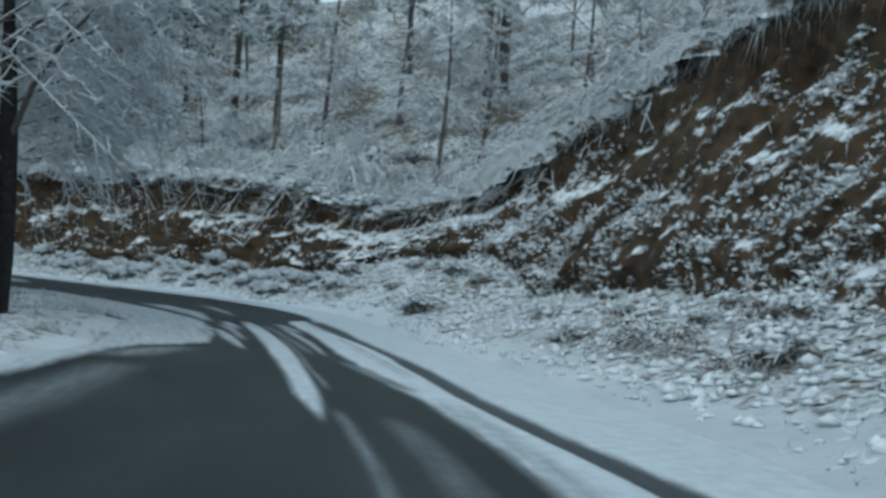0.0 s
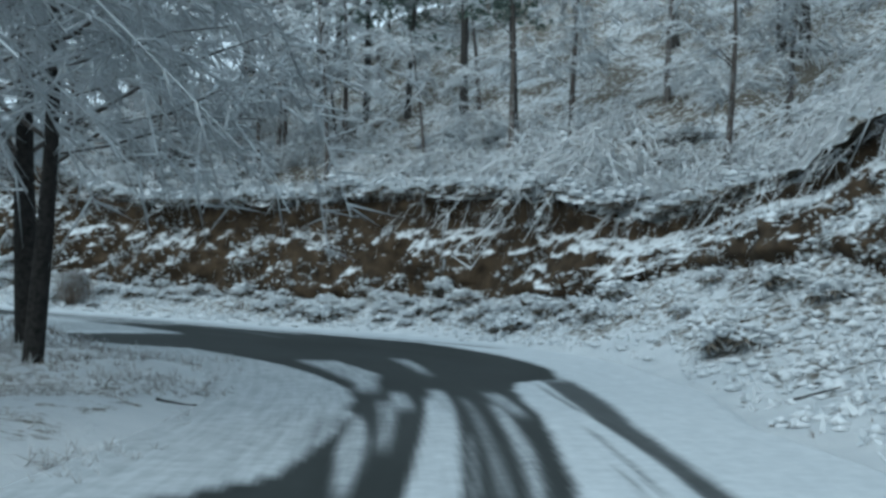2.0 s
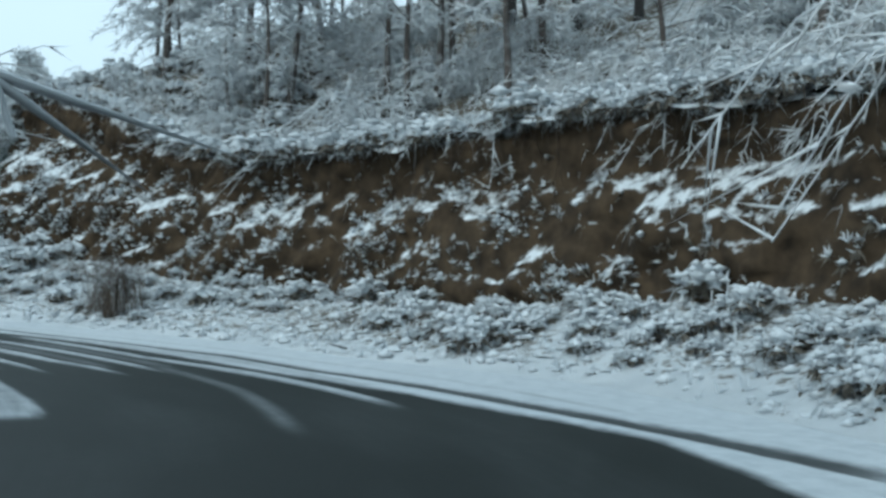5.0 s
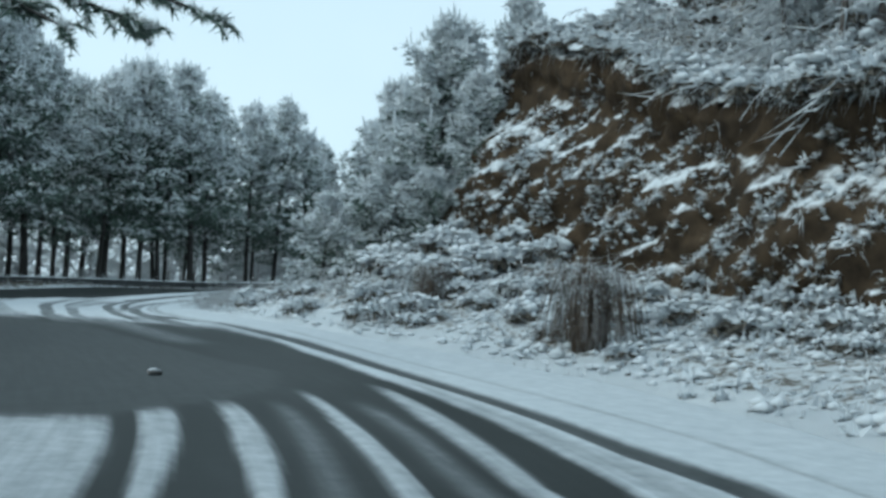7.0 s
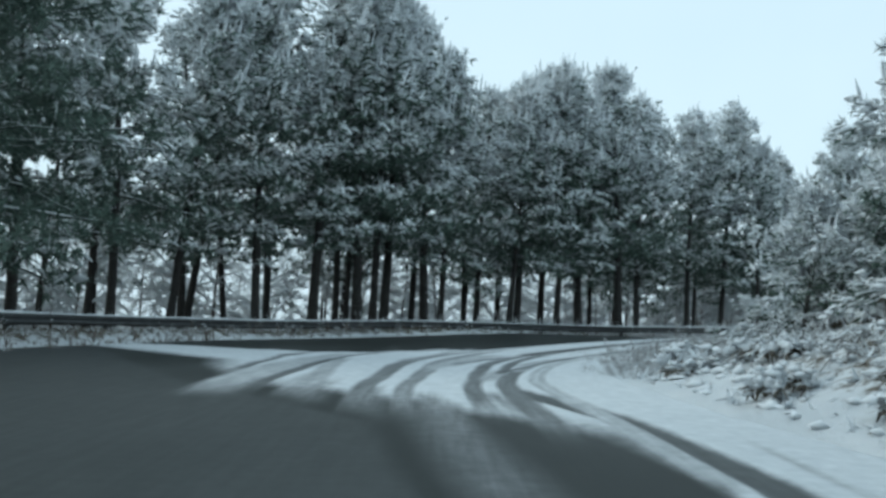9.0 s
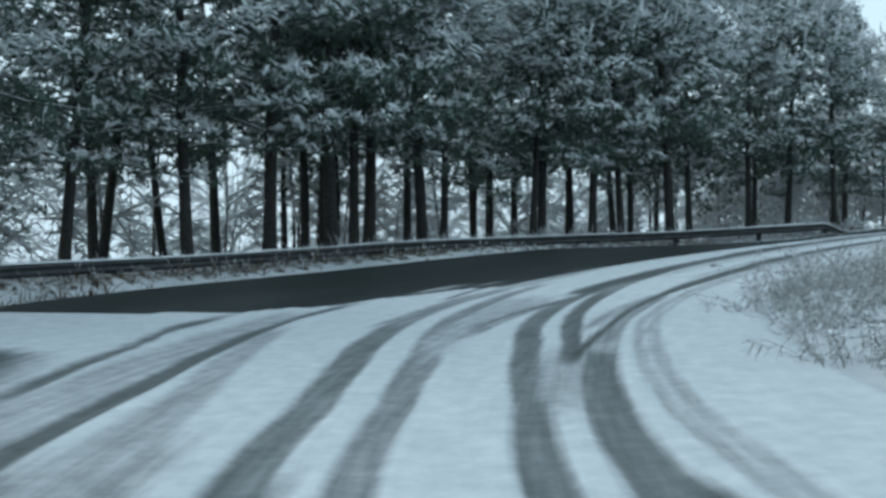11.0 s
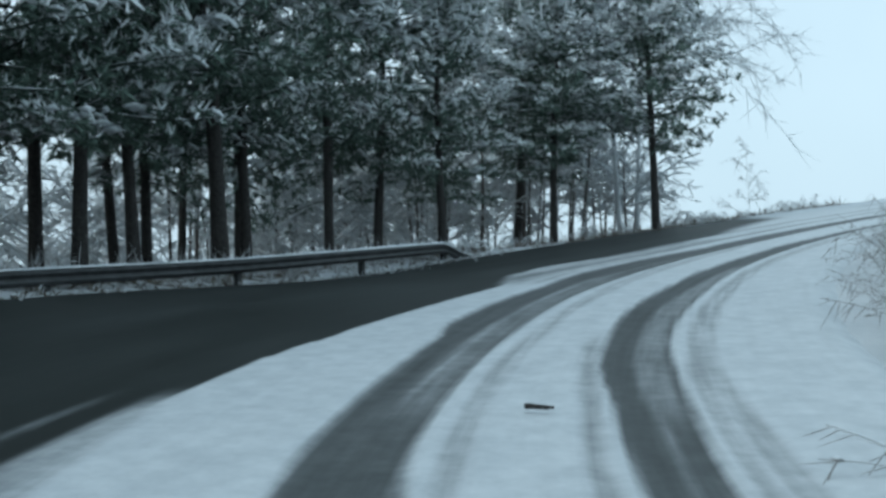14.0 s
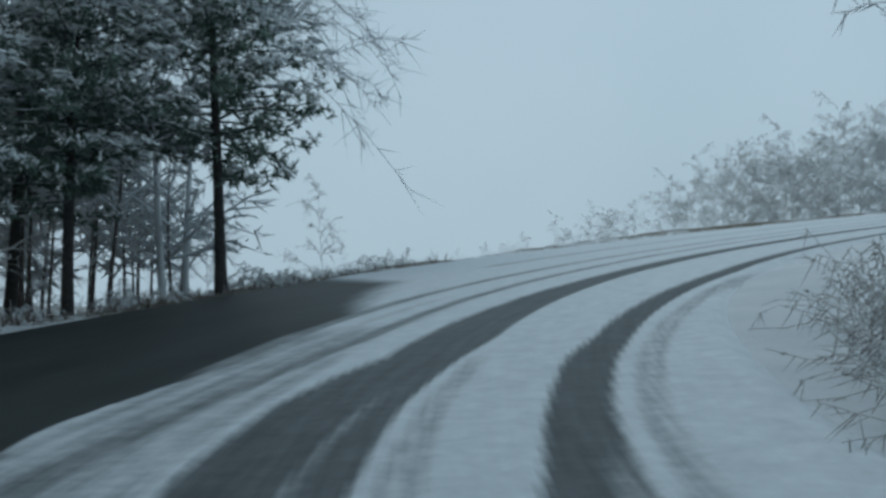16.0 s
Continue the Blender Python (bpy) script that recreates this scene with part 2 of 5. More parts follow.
def sprigs(places, sizes, rng, stems=6, radius=0.008, spread=0.9, n=3, droop=0.35):
    """Little sprays of thin stems at each place."""
    m = len(places)
    w = np.repeat(np.arange(m), stems)
    a = rng.uniform(0, 6.283, m * stems)
    rise = np.pi / 2 - np.abs(rng.normal(0, spread, m * stems))
    ln = np.asarray(sizes)[w] * rng.uniform(0.5, 1.3, m * stems)
    u = np.linspace(0, 1, n)
    way = np.stack([np.cos(a) * np.cos(rise), np.sin(a) * np.cos(rise), np.sin(rise)], -1)
    p = np.asarray(places)[w][:, None] + way[:, None] * (u[:, None] * ln[:, None, None])
    p[..., 2] -= droop * ln[:, None] * u ** 2
    r = np.clip(np.asarray(sizes)[w] / 0.4, 0.5, 1.6) * radius
    low = tubes(p[:, :n - 1], r[:, None] * np.linspace(1, 0.6, n - 1), 3)
    return stacked([low, spikes(p[:, n - 2:], r * 0.6)])


LUMP = None


def lumps(places, sizes, rng, flat=0.55):
    """Uneven little snow cushions: a small faceted drop, squashed and jittered, at each place."""
    global LUMP
    if LUMP is None:
        corners = [(0, 0, 1)] + [(math.cos(k * 1.2566), math.sin(k * 1.2566), 0.1) for k in range(5)] + [(0, 0, -0.55)]
        LUMP = (np.array(corners), np.array([[0, 1 + k, 1 + (k + 1) % 5] for k in range(5)] + [[6, 1 + (k + 1) % 5, 1 + k] for k in range(5)]))
    v0, f0 = LUMP
    m = len(places)
    v = v0[None] * (1 + rng.uniform(-0.3, 0.3, (m, len(v0), 1)))
    scale = np.asarray(sizes)[:, None] * rng.uniform(0.7, 1.3, (m, 3)) * np.array([1, 1, flat])
    turn = rng.uniform(0, 6.28, m)
    c, s = np.cos(turn)[:, None], np.sin(turn)[:, None]
    v = v * scale[:, None]
    v = np.stack([v[..., 0] * c - v[..., 1] * s, v[..., 0] * s + v[..., 1] * c, v[..., 2]], -1) + np.asarray(places)[:, None]
    f = f0[None] + np.arange(m)[:, None, None] * len(v0)
    return v.reshape(-1, 3), f.reshape(-1, 3)


def limb_lines(start, az, rise, length, rng, n=5, droop=0.0, wander=0.12):
    """Bent lines that leave their starts (m, 3) at headings az and slopes rise, for lengths."""
    m = len(start)
    u = np.linspace(0, 1, n)
    way = np.stack([np.cos(az) * np.cos(rise), np.sin(az) * np.cos(rise), np.sin(rise)], -1)
    p = start[:, None] + way[:, None] * (u[:, None] * length[:, None, None])
    p[..., 2] -= droop * length[:, None] * u ** 2
    w = np.cumsum(rng.normal(0, wander, (m, n, 3)), 1) * (length[:, None, None] / n) * (u > 0)[None, :, None]
    return p + w


def at_part(lines, which, u):
    """Places at fraction u along some of the lines."""
    n = lines.shape[1]
    f = u * (n - 1)
    i = np.minimum(f.astype(int), n - 2)
    g = (f - i)[:, None]
    return lines[which, i] * (1 - g) + lines[which, i + 1] * g


def tufts(places, sizes, rng, blades=10, width=0.2, up=0.35, frost=0.5, way=None, droop=0.2):
    """Sprays of small pointed leaves or needles; returned as the snowy ones that face up and the dark ones below."""
    m = len(places)
    w = np.repeat(np.arange(m), blades)
    out = rng.normal(0, 1, (len(w), 3))
    out /= np.linalg.norm(out, axis=1, keepdims=True) + 1e-9
    out[:, 2] += up
    if way is not None:
        out += 0.9 * np.asarray(way)[w]
    out /= np.linalg.norm(out, axis=1, keepdims=True) + 1e-9
    ln = (np.asarray(sizes)[w] * rng.uniform(0.55, 1.2, len(w)))[:, None]
    base = np.asarray(places)[w] + out * ln * 0.1
    tip = base + out * ln
    tip[:, 2] -= droop * ln[:, 0] * (1 - out[:, 2] ** 2)
    side = np.cross(out, rng.normal(0, 1, (len(w), 3)))
    side *= 0.5 * width * ln / (np.linalg.norm(side, axis=1, keepdims=True) + 1e-9)
    tri = np.stack([base - side, base + side, tip], 1)
    white = 1.5 * out[:, 2] + rng.normal(0, 0.15, len(w)) + (np.asarray(frost)[w] if np.ndim(frost) else frost) > 0.75
    return [(t.reshape(-1, 3), np.arange(3 * len(t)).reshape(-1, 3)) for t in (tri[white], tri[~white])]


def smoothstep(a, b, x):
    u = np.clip((x - a) / (b - a), 0, 1)
    return u * u * (3 - 2 * u)


# ---- the line of the road ----
ROAD_LINE = np.array([
    (0.10, -0.07, -1.50),
    (-0.09, 6.48, -1.30),
    (-0.99, 12.98, -1.08),
    (-2.46, 19.36, -0.84),
    (-4.53, 25.59, -0.57),
    (-7.39, 31.46, -0.23),
    (-11.85, 36.23, 0.09),
    (-17.54, 39.45, 0.40),
    (-23.80, 41.42, 0.68),
    (-30.14, 43.07, 0.94),
    (-36.47, 44.80, 1.11),
    (-42.40, 47.57, 1.32),
    (-47.72, 51.40, 1.62),
    (-52.03, 56.32, 2.05),
])


def road_spline():
    """The line with its run-up and the right-hand bend that follows, every quarter metre: x, y, z, heading."""
    head = ROAD_LINE[0] - np.array([0.0, 1.0, 0.0]) * np.arange(60, 0, -6)[:, None]
    tail, p = [], ROAD_LINE[-1].copy()
    way = math.atan2(*(ROAD_LINE[-1] - ROAD_LINE[-2])[:2])
    for k in range(26):
        turn = radians(6 / 32 * 57.3) if k < 8 else radians(4.0) if k < 14 else 0.0
        way += turn
        p = p + np.array([math.sin(way) * 6, math.cos(way) * 6, 0.42 if k < 9 else 0.1])
        tail.append(p.copy())
    ctrl = np.concatenate([head, ROAD_LINE, tail])
    out = []
    for i in range(1, len(ctrl) - 2):
        a, b, c, d = ctrl[i - 1:i + 3]
        for u in np.linspace(0, 1, 24, endpoint=False):
            out.append(0.5 * (2 * b + (c - a) * u + (2 * a - 5 * b + 4 * c - d) * u * u + (3 * b - a - 3 * c + d) * u ** 3))
    return np.array(out)


SPL = road_spline()
RUN = np.r_[0, np.cumsum(np.hypot(*np.diff(SPL[:, :2], axis=0).T))]
RUN -= RUN[np.hypot(SPL[:, 0] - ROAD_LINE[0, 0], SPL[:, 1] - ROAD_LINE[0, 1]).argmin()]
TAN = np.gradient(SPL[:, :2], axis=0)
TAN /= np.linalg.norm(TAN, axis=1, keepdims=True)
NOR = np.stack([TAN[:, 1], -TAN[:, 0]], 1)  # to the right


def slope_z(x, y):
    """The hillside that the road climbs after the last bend."""
    return 2.05 + 0.1 * (np.minimum(y, np.interp(x, [-74, -68, -63, -48], [80, 86, 104, 116])) - 56.3) + 0.035 * (np.maximum(x, -75) + 52.0)


def cross_fall(s, d):
    """How the road and its banks tilt where the first bend runs out into the second."""
    right = np.interp(s, [44, 52, 56, 60, 64, 70, 76, 84], [0.0, 0.012, 0.025, 0.045, 0.06, 0.05, 0.03, 0.0])
    left = np.interp(s, [44, 52, 58, 63, 68], [0.0, 0.012, 0.03, 0.025, 0.0])
    return np.where(d > 0, right * np.minimum(d, 16), left * np.maximum(d, -8))


def along(s, d):
    """Places at s metres along the road and d metres to its right; z is the road's."""
    s, d = np.asarray(s, float), np.asarray(d, float)
    x, y, z = (np.interp(s, RUN, SPL[:, k]) for k in range(3))
    nx, ny = np.interp(s, RUN, NOR[:, 0]), np.interp(s, RUN, NOR[:, 1])
    x, y = x + nx * d, y + ny * d
    w = smoothstep(86, 97, s)
    return np.stack([x, y, z * (1 - w) + w * slope_z(x, y) + cross_fall(s, d)], -1)


def road_coords(xy):
    """The nearest place on the road's line for each of many points: s, d (right positive) and the road's z."""
    xy = np.asarray(xy, float).reshape(-1, 2)
    s, d, z = np.empty(len(xy)), np.empty(len(xy)), np.empty(len(xy))
    line = SPL[::2, :2]
    for k in range(0, len(xy), 20000):
        p = xy[k:k + 20000]
        dist = (p[:, :1] - line[:, 0]) ** 2 + (p[:, 1:] - line[:, 1]) ** 2
        i = dist.argmin(1) * 2
        o = p - SPL[i, :2]
        s[k:k + 20000] = RUN[i] + (o * TAN[i]).sum(1)
        d[k:k + 20000] = (o * NOR[i]).sum(1)
        w = smoothstep(86, 97, s[k:k + 20000])
        z[k:k + 20000] = SPL[i, 2] * (1 - w) + w * slope_z(p[:, 0], p[:, 1]) + cross_fall(s[k:k + 20000], d[k:k + 20000])
    return s, d, z


def table(s, pairs):
    return np.interp(s, [p[0] for p in pairs], [p[1] for p in pairs])


# heights over the road of the foot and the crest of the earth bank, and where its foot stands
CREST = [(-30, 6.6), (10, 7.2), (21, 7.0), (24.5, 6.5), (28, 5.5), (31, 3.9), (35, 3.05), (38, 3.8), (43, 4.2), (48, 4.0), (52, 3.9), (55.5, 4.4), (58, 5.4), (62, 6.1), (63.6, 5.7), (65.2, 3.2), (67, 1.7), (71, 1.0), (80, 0.6), (200, 0.6)]
FOOT = [(-30, 1.5), (17, 1.45), (21, 1.48), (27, 1.2), (29.5, 2.3), (33.4, 2.1), (35.5, 1.6), (37, 1.2), (38.5, 1.33), (42, 1.2), (45, 1.0), (53, 1.15), (58, 1.6), (62, 2.1), (65, 1.3), (68, 0.8), (80, 0.45), (200, 0.45)]
LEAN = [(-30, 2.2), (26, 2.4), (30, 1.6), (40, 1.0), (52, 1.0), (56, 1.8), (64, 2.2), (90, 1.5)]
FOOT_D = [(-30, 7.0), (18, 7.5), (28, 8.3), (36, 8.3), (50, 8.4), (60, 7.9), (70, 7.4), (200, 8.0)]
VERGE_D = [(-30, 3.0), (15, 3.0), (22, 2.8), (26, 3.7), (34, 4.6), (40, 4.9), (44, 4.2), (50, 4.4), (56, 3.6), (60, 2.9), (70, 2.4), (85, 2.4), (200, 2.8)]


def fbm(x, y, scale, seed=0.0, octaves=4):
    """Smooth value noise, summed over octaves, about -1 to 1."""
    out, amp, total = np.zeros_like(x), 1.0, 0.0
    for o in range(octaves):
        f = 2.0 ** o / scale
        u, v = x * f + 17.3 * o + seed, y * f + 9.1 * o - seed
        iu, iv = np.floor(u), np.floor(v)
        fu, fv = u - iu, v - iv
        fu, fv = fu * fu * (3 - 2 * fu), fv * fv * (3 - 2 * fv)

        def h(a, b):
            r = np.sin(a * 127.1 + b * 311.7 + seed * 3.7) * 43758.5453
            return (r - np.floor(r)) * 2 - 1
        n = (h(iu, iv) * (1 - fu) + h(iu + 1, iv) * fu) * (1 - fv) + (h(iu, iv + 1) * (1 - fu) + h(iu + 1, iv + 1) * fu) * fv
        out += amp * n
        total += amp
        amp *= 0.5
    return out / total


def terrain(x, y):
    """Height of the ground and how brushy it is, for arrays of places."""
    s, d, z0 = road_coords(np.stack([x, y], -1))
    verge, fd, fh, ch = table(s, VERGE_D), table(s, FOOT_D), table(s, FOOT), table(s, CREST)
    n1, n2 = fbm(x, y, 2.4, 1.0), fbm(x, y, 0.7, 5.0, 3)
    # right: snowy scree up to the bank's foot, then the hill above the crest
    u = np.clip((d - verge) / (fd - verge), 0, 1)
    h = fh * u ** 1.25 + u * (1 - 0.5 * u) * (0.22 * n1 + 0.24 * n2)
    top = ch + np.clip(d - fd - 1.5, 0, 45) * table(s, [(0, 0.62), (55, 0.55), (64, 0.3), (70, 0.1), (80, 0.04), (200, 0.06)]) + 0.3 * n1
    lean = table(s, LEAN)
    h = np.where(d > fd, fh + (top - fh) * smoothstep(lean - 0.25, lean + 0.35, d - fd), h)
    # left: a low verge, then the land falls away behind the trees
    edge = table(s, [(-30, 3.6), (10, 4.0), (14, 3.5), (17, 2.9), (24, 2.4), (29, 2.7), (33, 4.5), (40, 4.2), (55, 6.2), (66, 8.2), (75, 8.4), (80, 7.6), (90, 7.0), (97, 7.6), (110, 7.0), (200, 7.0)])
    l = np.clip(-d - edge, 0, 60)
    fall = table(s, [(0, 0.0), (50, -0.02), (66, -0.08), (85, -0.14), (100, -0.12), (120, -0.03), (200, 0.0)])
    h = np.where(d < 0, smoothstep(0, 1.2, l) * (table(s, [(50, 0.22), (64, 0.36), (98, 0.36), (105, 0.1)]) + 0.1 * n1 + 0.08 * n2) + fall * l, h)
    brush = np.where(d > 0, smoothstep(0.03, 0.25, u) * (0.77 + 0.1 * n1), smoothstep(0.0, 0.6, l) * (np.interp(s, [32, 40, 50, 60], [0.76, 0.66, 0.66, 0.84]) + 0.15 * n1))
    brush = np.where(d > fd + 2.6, 0.84 + 0.12 * n1, brush)
    brush = brush * np.where((d > 0) & (s > 70), 0.75, 1.0)
    return z0 + h, np.clip(brush, 0, 1), s, d


def ground_z(x, y):
    return terrain(np.atleast_1d(np.float64(x)), np.atleast_1d(np.float64(y)))[0]


# ---- ground: one sheet, fine near the road and coarse towards the horizon ----
def spaced(lo, hi, step, far):
    near = np.arange(lo, hi, step)
    out = step * 1.35 ** np.arange(1, 60)
    out = np.cumsum(out)
    out = out[out < far]
    return np.r_[lo - out[::-1], near, near[-1] + out]


def build_ground():
    gx, gy = spaced(-80, 20, 0.45, 700), spaced(-8, 96, 0.45, 700)
    x, y = np.meshgrid(gx, gy, indexing="ij")
    z, brush, s, d = terrain(x.ravel(), y.ravel())
    z -= 0.05 * (np.abs(d) < 9)
    nx, ny = len(gx), len(gy)
    i = (np.arange(nx - 1)[:, None] * ny + np.arange(ny - 1)).ravel()
    me = mesh_np("ground", np.stack([x.ravel(), y.ravel(), z], 1), np.stack([i, i + ny, i + ny + 1, i + 1], 1), GROUND_SNOW, True)
    a = me.attributes.new("brush", "FLOAT", "POINT")
    a.data.foreach_set("value", brush.astype(np.float32))
    tagged(new("ground", me), "snow-covered hillside ground with withered grass showing through", "ground", kind="structure")


build_ground()


# ---- road ----
# bare asphalt lies between these two lines
BARE_L = [(-30, -3.6), (8, -3.9), (11.9, -3.4), (14.9, -3.0), (16.1, -2.8), (17.2, -2.4), (17.7, -1.95), (18.6, -1.4), (20.3, -1.2), (22.3, -1.02), (25, -0.96), (26.2, -1.03), (27.9, -1.3), (29.2, -1.63), (31, -2.3), (32.8, -2.96), (33.6, -4.0), (34.5, -4.6), (37.4, -4.6), (38.2, -1.7), (42, -1.75), (46.8, -2.0), (47.2, -4.0), (50, -7.2), (70, -9.0), (200, -9.0)]
BARE_R = [(-30, 1.1), (6.8, 1.0), (10.5, 0.82), (12.8, 0.62), (16.9, 0.57), (19.2, 0.67), (22, 0.9), (25.3, 1.16), (26.5, 1.4), (27.3, 2.2), (29.3, 2.55), (36, 3.0), (38.2, 2.35), (41.7, 1.75), (46, 1.7), (56, 1.85), (58.3, 1.65), (59.7, 1.0), (60.3, 0.5), (61.9, -0.3), (63.2, -1.2), (63.7, -1.9), (66.5, -3.5), (68.3, -4.2), (69.5, -6.2), (70.5, -8.2)]
BARE_R += [(71.9, -8.0), (72.2, -5.75), (72.3, -4.15), (73.0, -3.75), (73.4, -3.2), (74.6, -3.0), (75.2, -2.7), (76.2, -2.5), (77, -1.95), (79, -1.85), (82.8, -1.79), (84, -1.62), (85.8, -1.46), (88.5, -1.3), (89.5, -1.4), (90.6, -1.65), (91.8, -2.1), (93.4, -2.04), (95, -1.85), (100, -2.1), (106, -4.6), (109, -9.5), (200, -9.5)]
STRIPES = []


def stripe(snow, left, right, soft=0.035):
    """A wheel track or a strip of snow between two lines of (s, d), with so much snow on it."""
    STRIPES.append((snow, left, right, soft))


def line(snow, mid, half, soft=0.03):
    """The same along one line."""
    stripe(snow, [(s, d - half) for s, d in mid], [(s, d + half) for s, d in mid], soft)


# first bend: the strip beside the hill with its wheel track, tongues of snow between the tracks
stripe(0.1, [(-12, 1.9), (7, 1.6), (8.7, 1.42), (10.1, 1.28), (12.3, 1.16), (16.1, 1.2), (17.3, 1.3), (19.5, 1.38), (22.2, 1.42), (24.6, 1.6), (27.2, 1.9)], [(-12, 2.25), (7, 1.95), (9.4, 1.62), (12.2, 1.43), (15, 1.5), (18.8, 1.55), (21.7, 1.7), (24.7, 2.05), (27.0, 2.3)], 0.05)
line(0.45, [(14.2, 1.04), (17.2, 1.06), (19.3, 1.13), (21.5, 1.2)], 0.025)
line(0.45, [(14.2, 0.93), (17.2, 0.95), (19.3, 1.0)], 0.015)
line(0.4, [(22.8, 1.42), (24.5, 1.5), (26.2, 1.62)], 0.035)
line(0.65, [(4, 1.25), (9, 1.05), (11.5, 0.9)], 0.14, 0.12)
stripe(0.85, [(9.9, -0.4), (11.7, -0.57), (14.5, -0.56), (17, -0.53), (20, -0.39), (24.3, -0.11)], [(9.9, -0.36), (12.3, -0.31), (14.5, -0.29), (16.7, -0.2), (20, -0.06), (24.3, 0.17)], 0.05)
line(0.22, [(5, 0.02), (7, -0.05), (8.2, -0.12), (10.4, -0.22)], 0.05, 0.05)
line(0.16, [(5, 0.5), (7.5, 0.4), (10, 0.25)], 0.12, 0.1)
line(0.3, [(12.5, -0.18), (15, -0.2), (17.5, -0.08), (21, 0.08)], 0.03)
stripe(0.6, [(17.2, 0.26), (20.6, 0.4), (23.7, 0.55)], [(17.2, 0.31), (20.1, 0.52), (23.7, 0.66)], 0.05)
line(0.25, [(17.5, 0.12), (20.5, 0.2), (24.5, 0.36)], 0.05, 0.05)
stripe(0.6, [(25, -0.85), (26.3, -0.8), (27.8, -1.0), (30.3, -1.38)], [(25, -0.6), (26.5, -0.5), (27.7, -0.35), (29.8, -0.7)], 0.1)
stripe(0.6, [(17.8, -0.92), (19.8, -1.02), (22.1, -0.98)], [(17.8, -0.84), (20.5, -0.79), (22.4, -0.87)], 0.06)
stripe(0.5, [(19.9, -0.71), (23.2, -0.69)], [(20.2, -0.62), (23.9, -0.46)], 0.06)
stripe(0.6, [(18.5, -1.77), (20.8, -1.69), (23.8, -1.48), (26.5, -1.2)], [(18.5, -1.72), (20.8, -1.64), (23.8, -1.43), (26.6, -1.16)], 0.02)
line(0.62, [(18.6, -1.6), (21, -1.52), (24, -1.32), (26.4, -1.08)], 0.02, 0.02)
line(0.5, [(20.2, -1.32), (22.3, -1.14)], 0.1, 0.1)
line(0.65, [(23.0, -0.41), (24.0, -0.39), (25.0, -0.37)], 0.1, 0.06)
line(0.7, [(22.8, 0.0), (24.0, 0.07), (25.4, 0.14)], 0.1, 0.06)
line(0.55, [(22.6, 0.72), (24.0, 0.77), (25.1, 0.8)], 0.1, 0.06)
stripe(0.45, [(27.8, 0.3), (30.7, 0.28)], [(28.2, 0.46), (30.9, 0.6)], 0.08)
line(0.3, [(12.5, 0.75), (15, 0.5), (16.2, 0.42)], 0.08, 0.06)
line(0.35, [(15.2, -2.6), (16.4, -2.2), (17.2, -1.8)], 0.25, 0.25)
line(0.2, [(6.0, -3.3), (9.5, -2.9), (14.0, -2.5)], 0.25, 0.3)
# before the second bend
stripe(0.58, [(38.2, -4.7), (43.4, -4.7)], [(38.2, -1.75), (43.4, -1.8)], 0.08)
stripe(0.7, [(43.4, -4.7), (47.1, -4.7)], [(43.4, -1.3), (45.5, -1.27), (47.1, -1.3)], 0.05)
stripe(0.72, [(42.6, -0.98), (44, -1.05), (45.5, -1.08), (47.4, -1.08)], [(42.6, -0.92), (44, -0.92), (45.5, -0.84), (47.6, -0.79)])
stripe(0.72, [(42.2, -0.2), (44, -0.42), (46, -0.48), (48, -0.42)], [(42.2, -0.1), (44, -0.28), (45.2, -0.24), (48, -0.24)])
stripe(0.72, [(42.4, 0.4), (44.1, 0.32), (46.7, 0.34), (48.8, 0.48)], [(42.4, 0.46), (44.1, 0.49), (46.9, 0.51), (48.8, 0.58)])
stripe(0.68, [(38.5, 1.5), (41.3, 1.3), (44.4, 1.03), (47, 1.1), (49.4, 1.37)], [(38.7, 1.68), (42, 1.52), (44.4, 1.2), (47, 1.34), (49.4, 1.5)], 0.05)
stripe(0.66, [(40, 1.95), (42, 1.85), (44.3, 1.77), (45.6, 1.72), (48.1, 1.72), (50, 1.9)], [(40, 2.2), (42, 2.1), (44.3, 2.2), (46.1, 1.97), (48.3, 1.98), (50, 1.98)], 0.05)
line(0.28, [(43, 0.0), (45, 0.02), (48, 0.12)], 0.06, 0.1)
line(0.28, [(43, 0.8), (45, 0.78), (48, 0.86)], 0.07, 0.1)
line(0.25, [(37, 0.2), (40, 0.5), (43, 0.65)], 0.07, 0.1)
stripe(0.12, [(34, 3.6), (38, 2.75), (42, 2.2), (44.3, 2.28), (45.5, 2.1), (49, 2.06), (56, 2.0), (59.5, 1.6), (62.9, 0.98)], [(34, 4.0), (38, 3.1), (42, 2.5), (44.5, 2.58), (46, 2.36), (49.5, 2.32), (56, 2.35), (59.7, 1.95), (63.9, 1.15)], 0.05)
line(0.68, [(37, 3.6), (44, 3.12), (45.9, 3.08), (48.2, 2.92), (52.7, 2.75), (58, 2.6)], 0.045, 0.05)
# a thin film of slush over the outer lane, then tongues of slush that run out of the bend's snow
stripe(0.07, [(46.9, -7), (50, -9), (70, -9)], [(46.9, -2.0), (47.2, -1.27), (48.2, -0.4), (49.2, 0.3), (51, 0.8), (52.1, 0.42), (55.6, -0.15), (59.2, -0.6), (62, -2.0), (66, -4.6), (70, -7.5)], 0.12)
stripe(0.06, [(52, -2.9), (55, -2.3), (58, -2.4)], [(52, -2.2), (55, -1.5), (58, -1.6)], 0.5)
stripe(0.05, [(49, -9), (56, -9), (66, -9)], [(49, -5.2), (56, -4.6), (61, -5.2), (66, -6.5)], 0.7)
line(0.2, [(55, 0.5), (58, 0.2), (62, -0.2)], 0.25, 0.25)
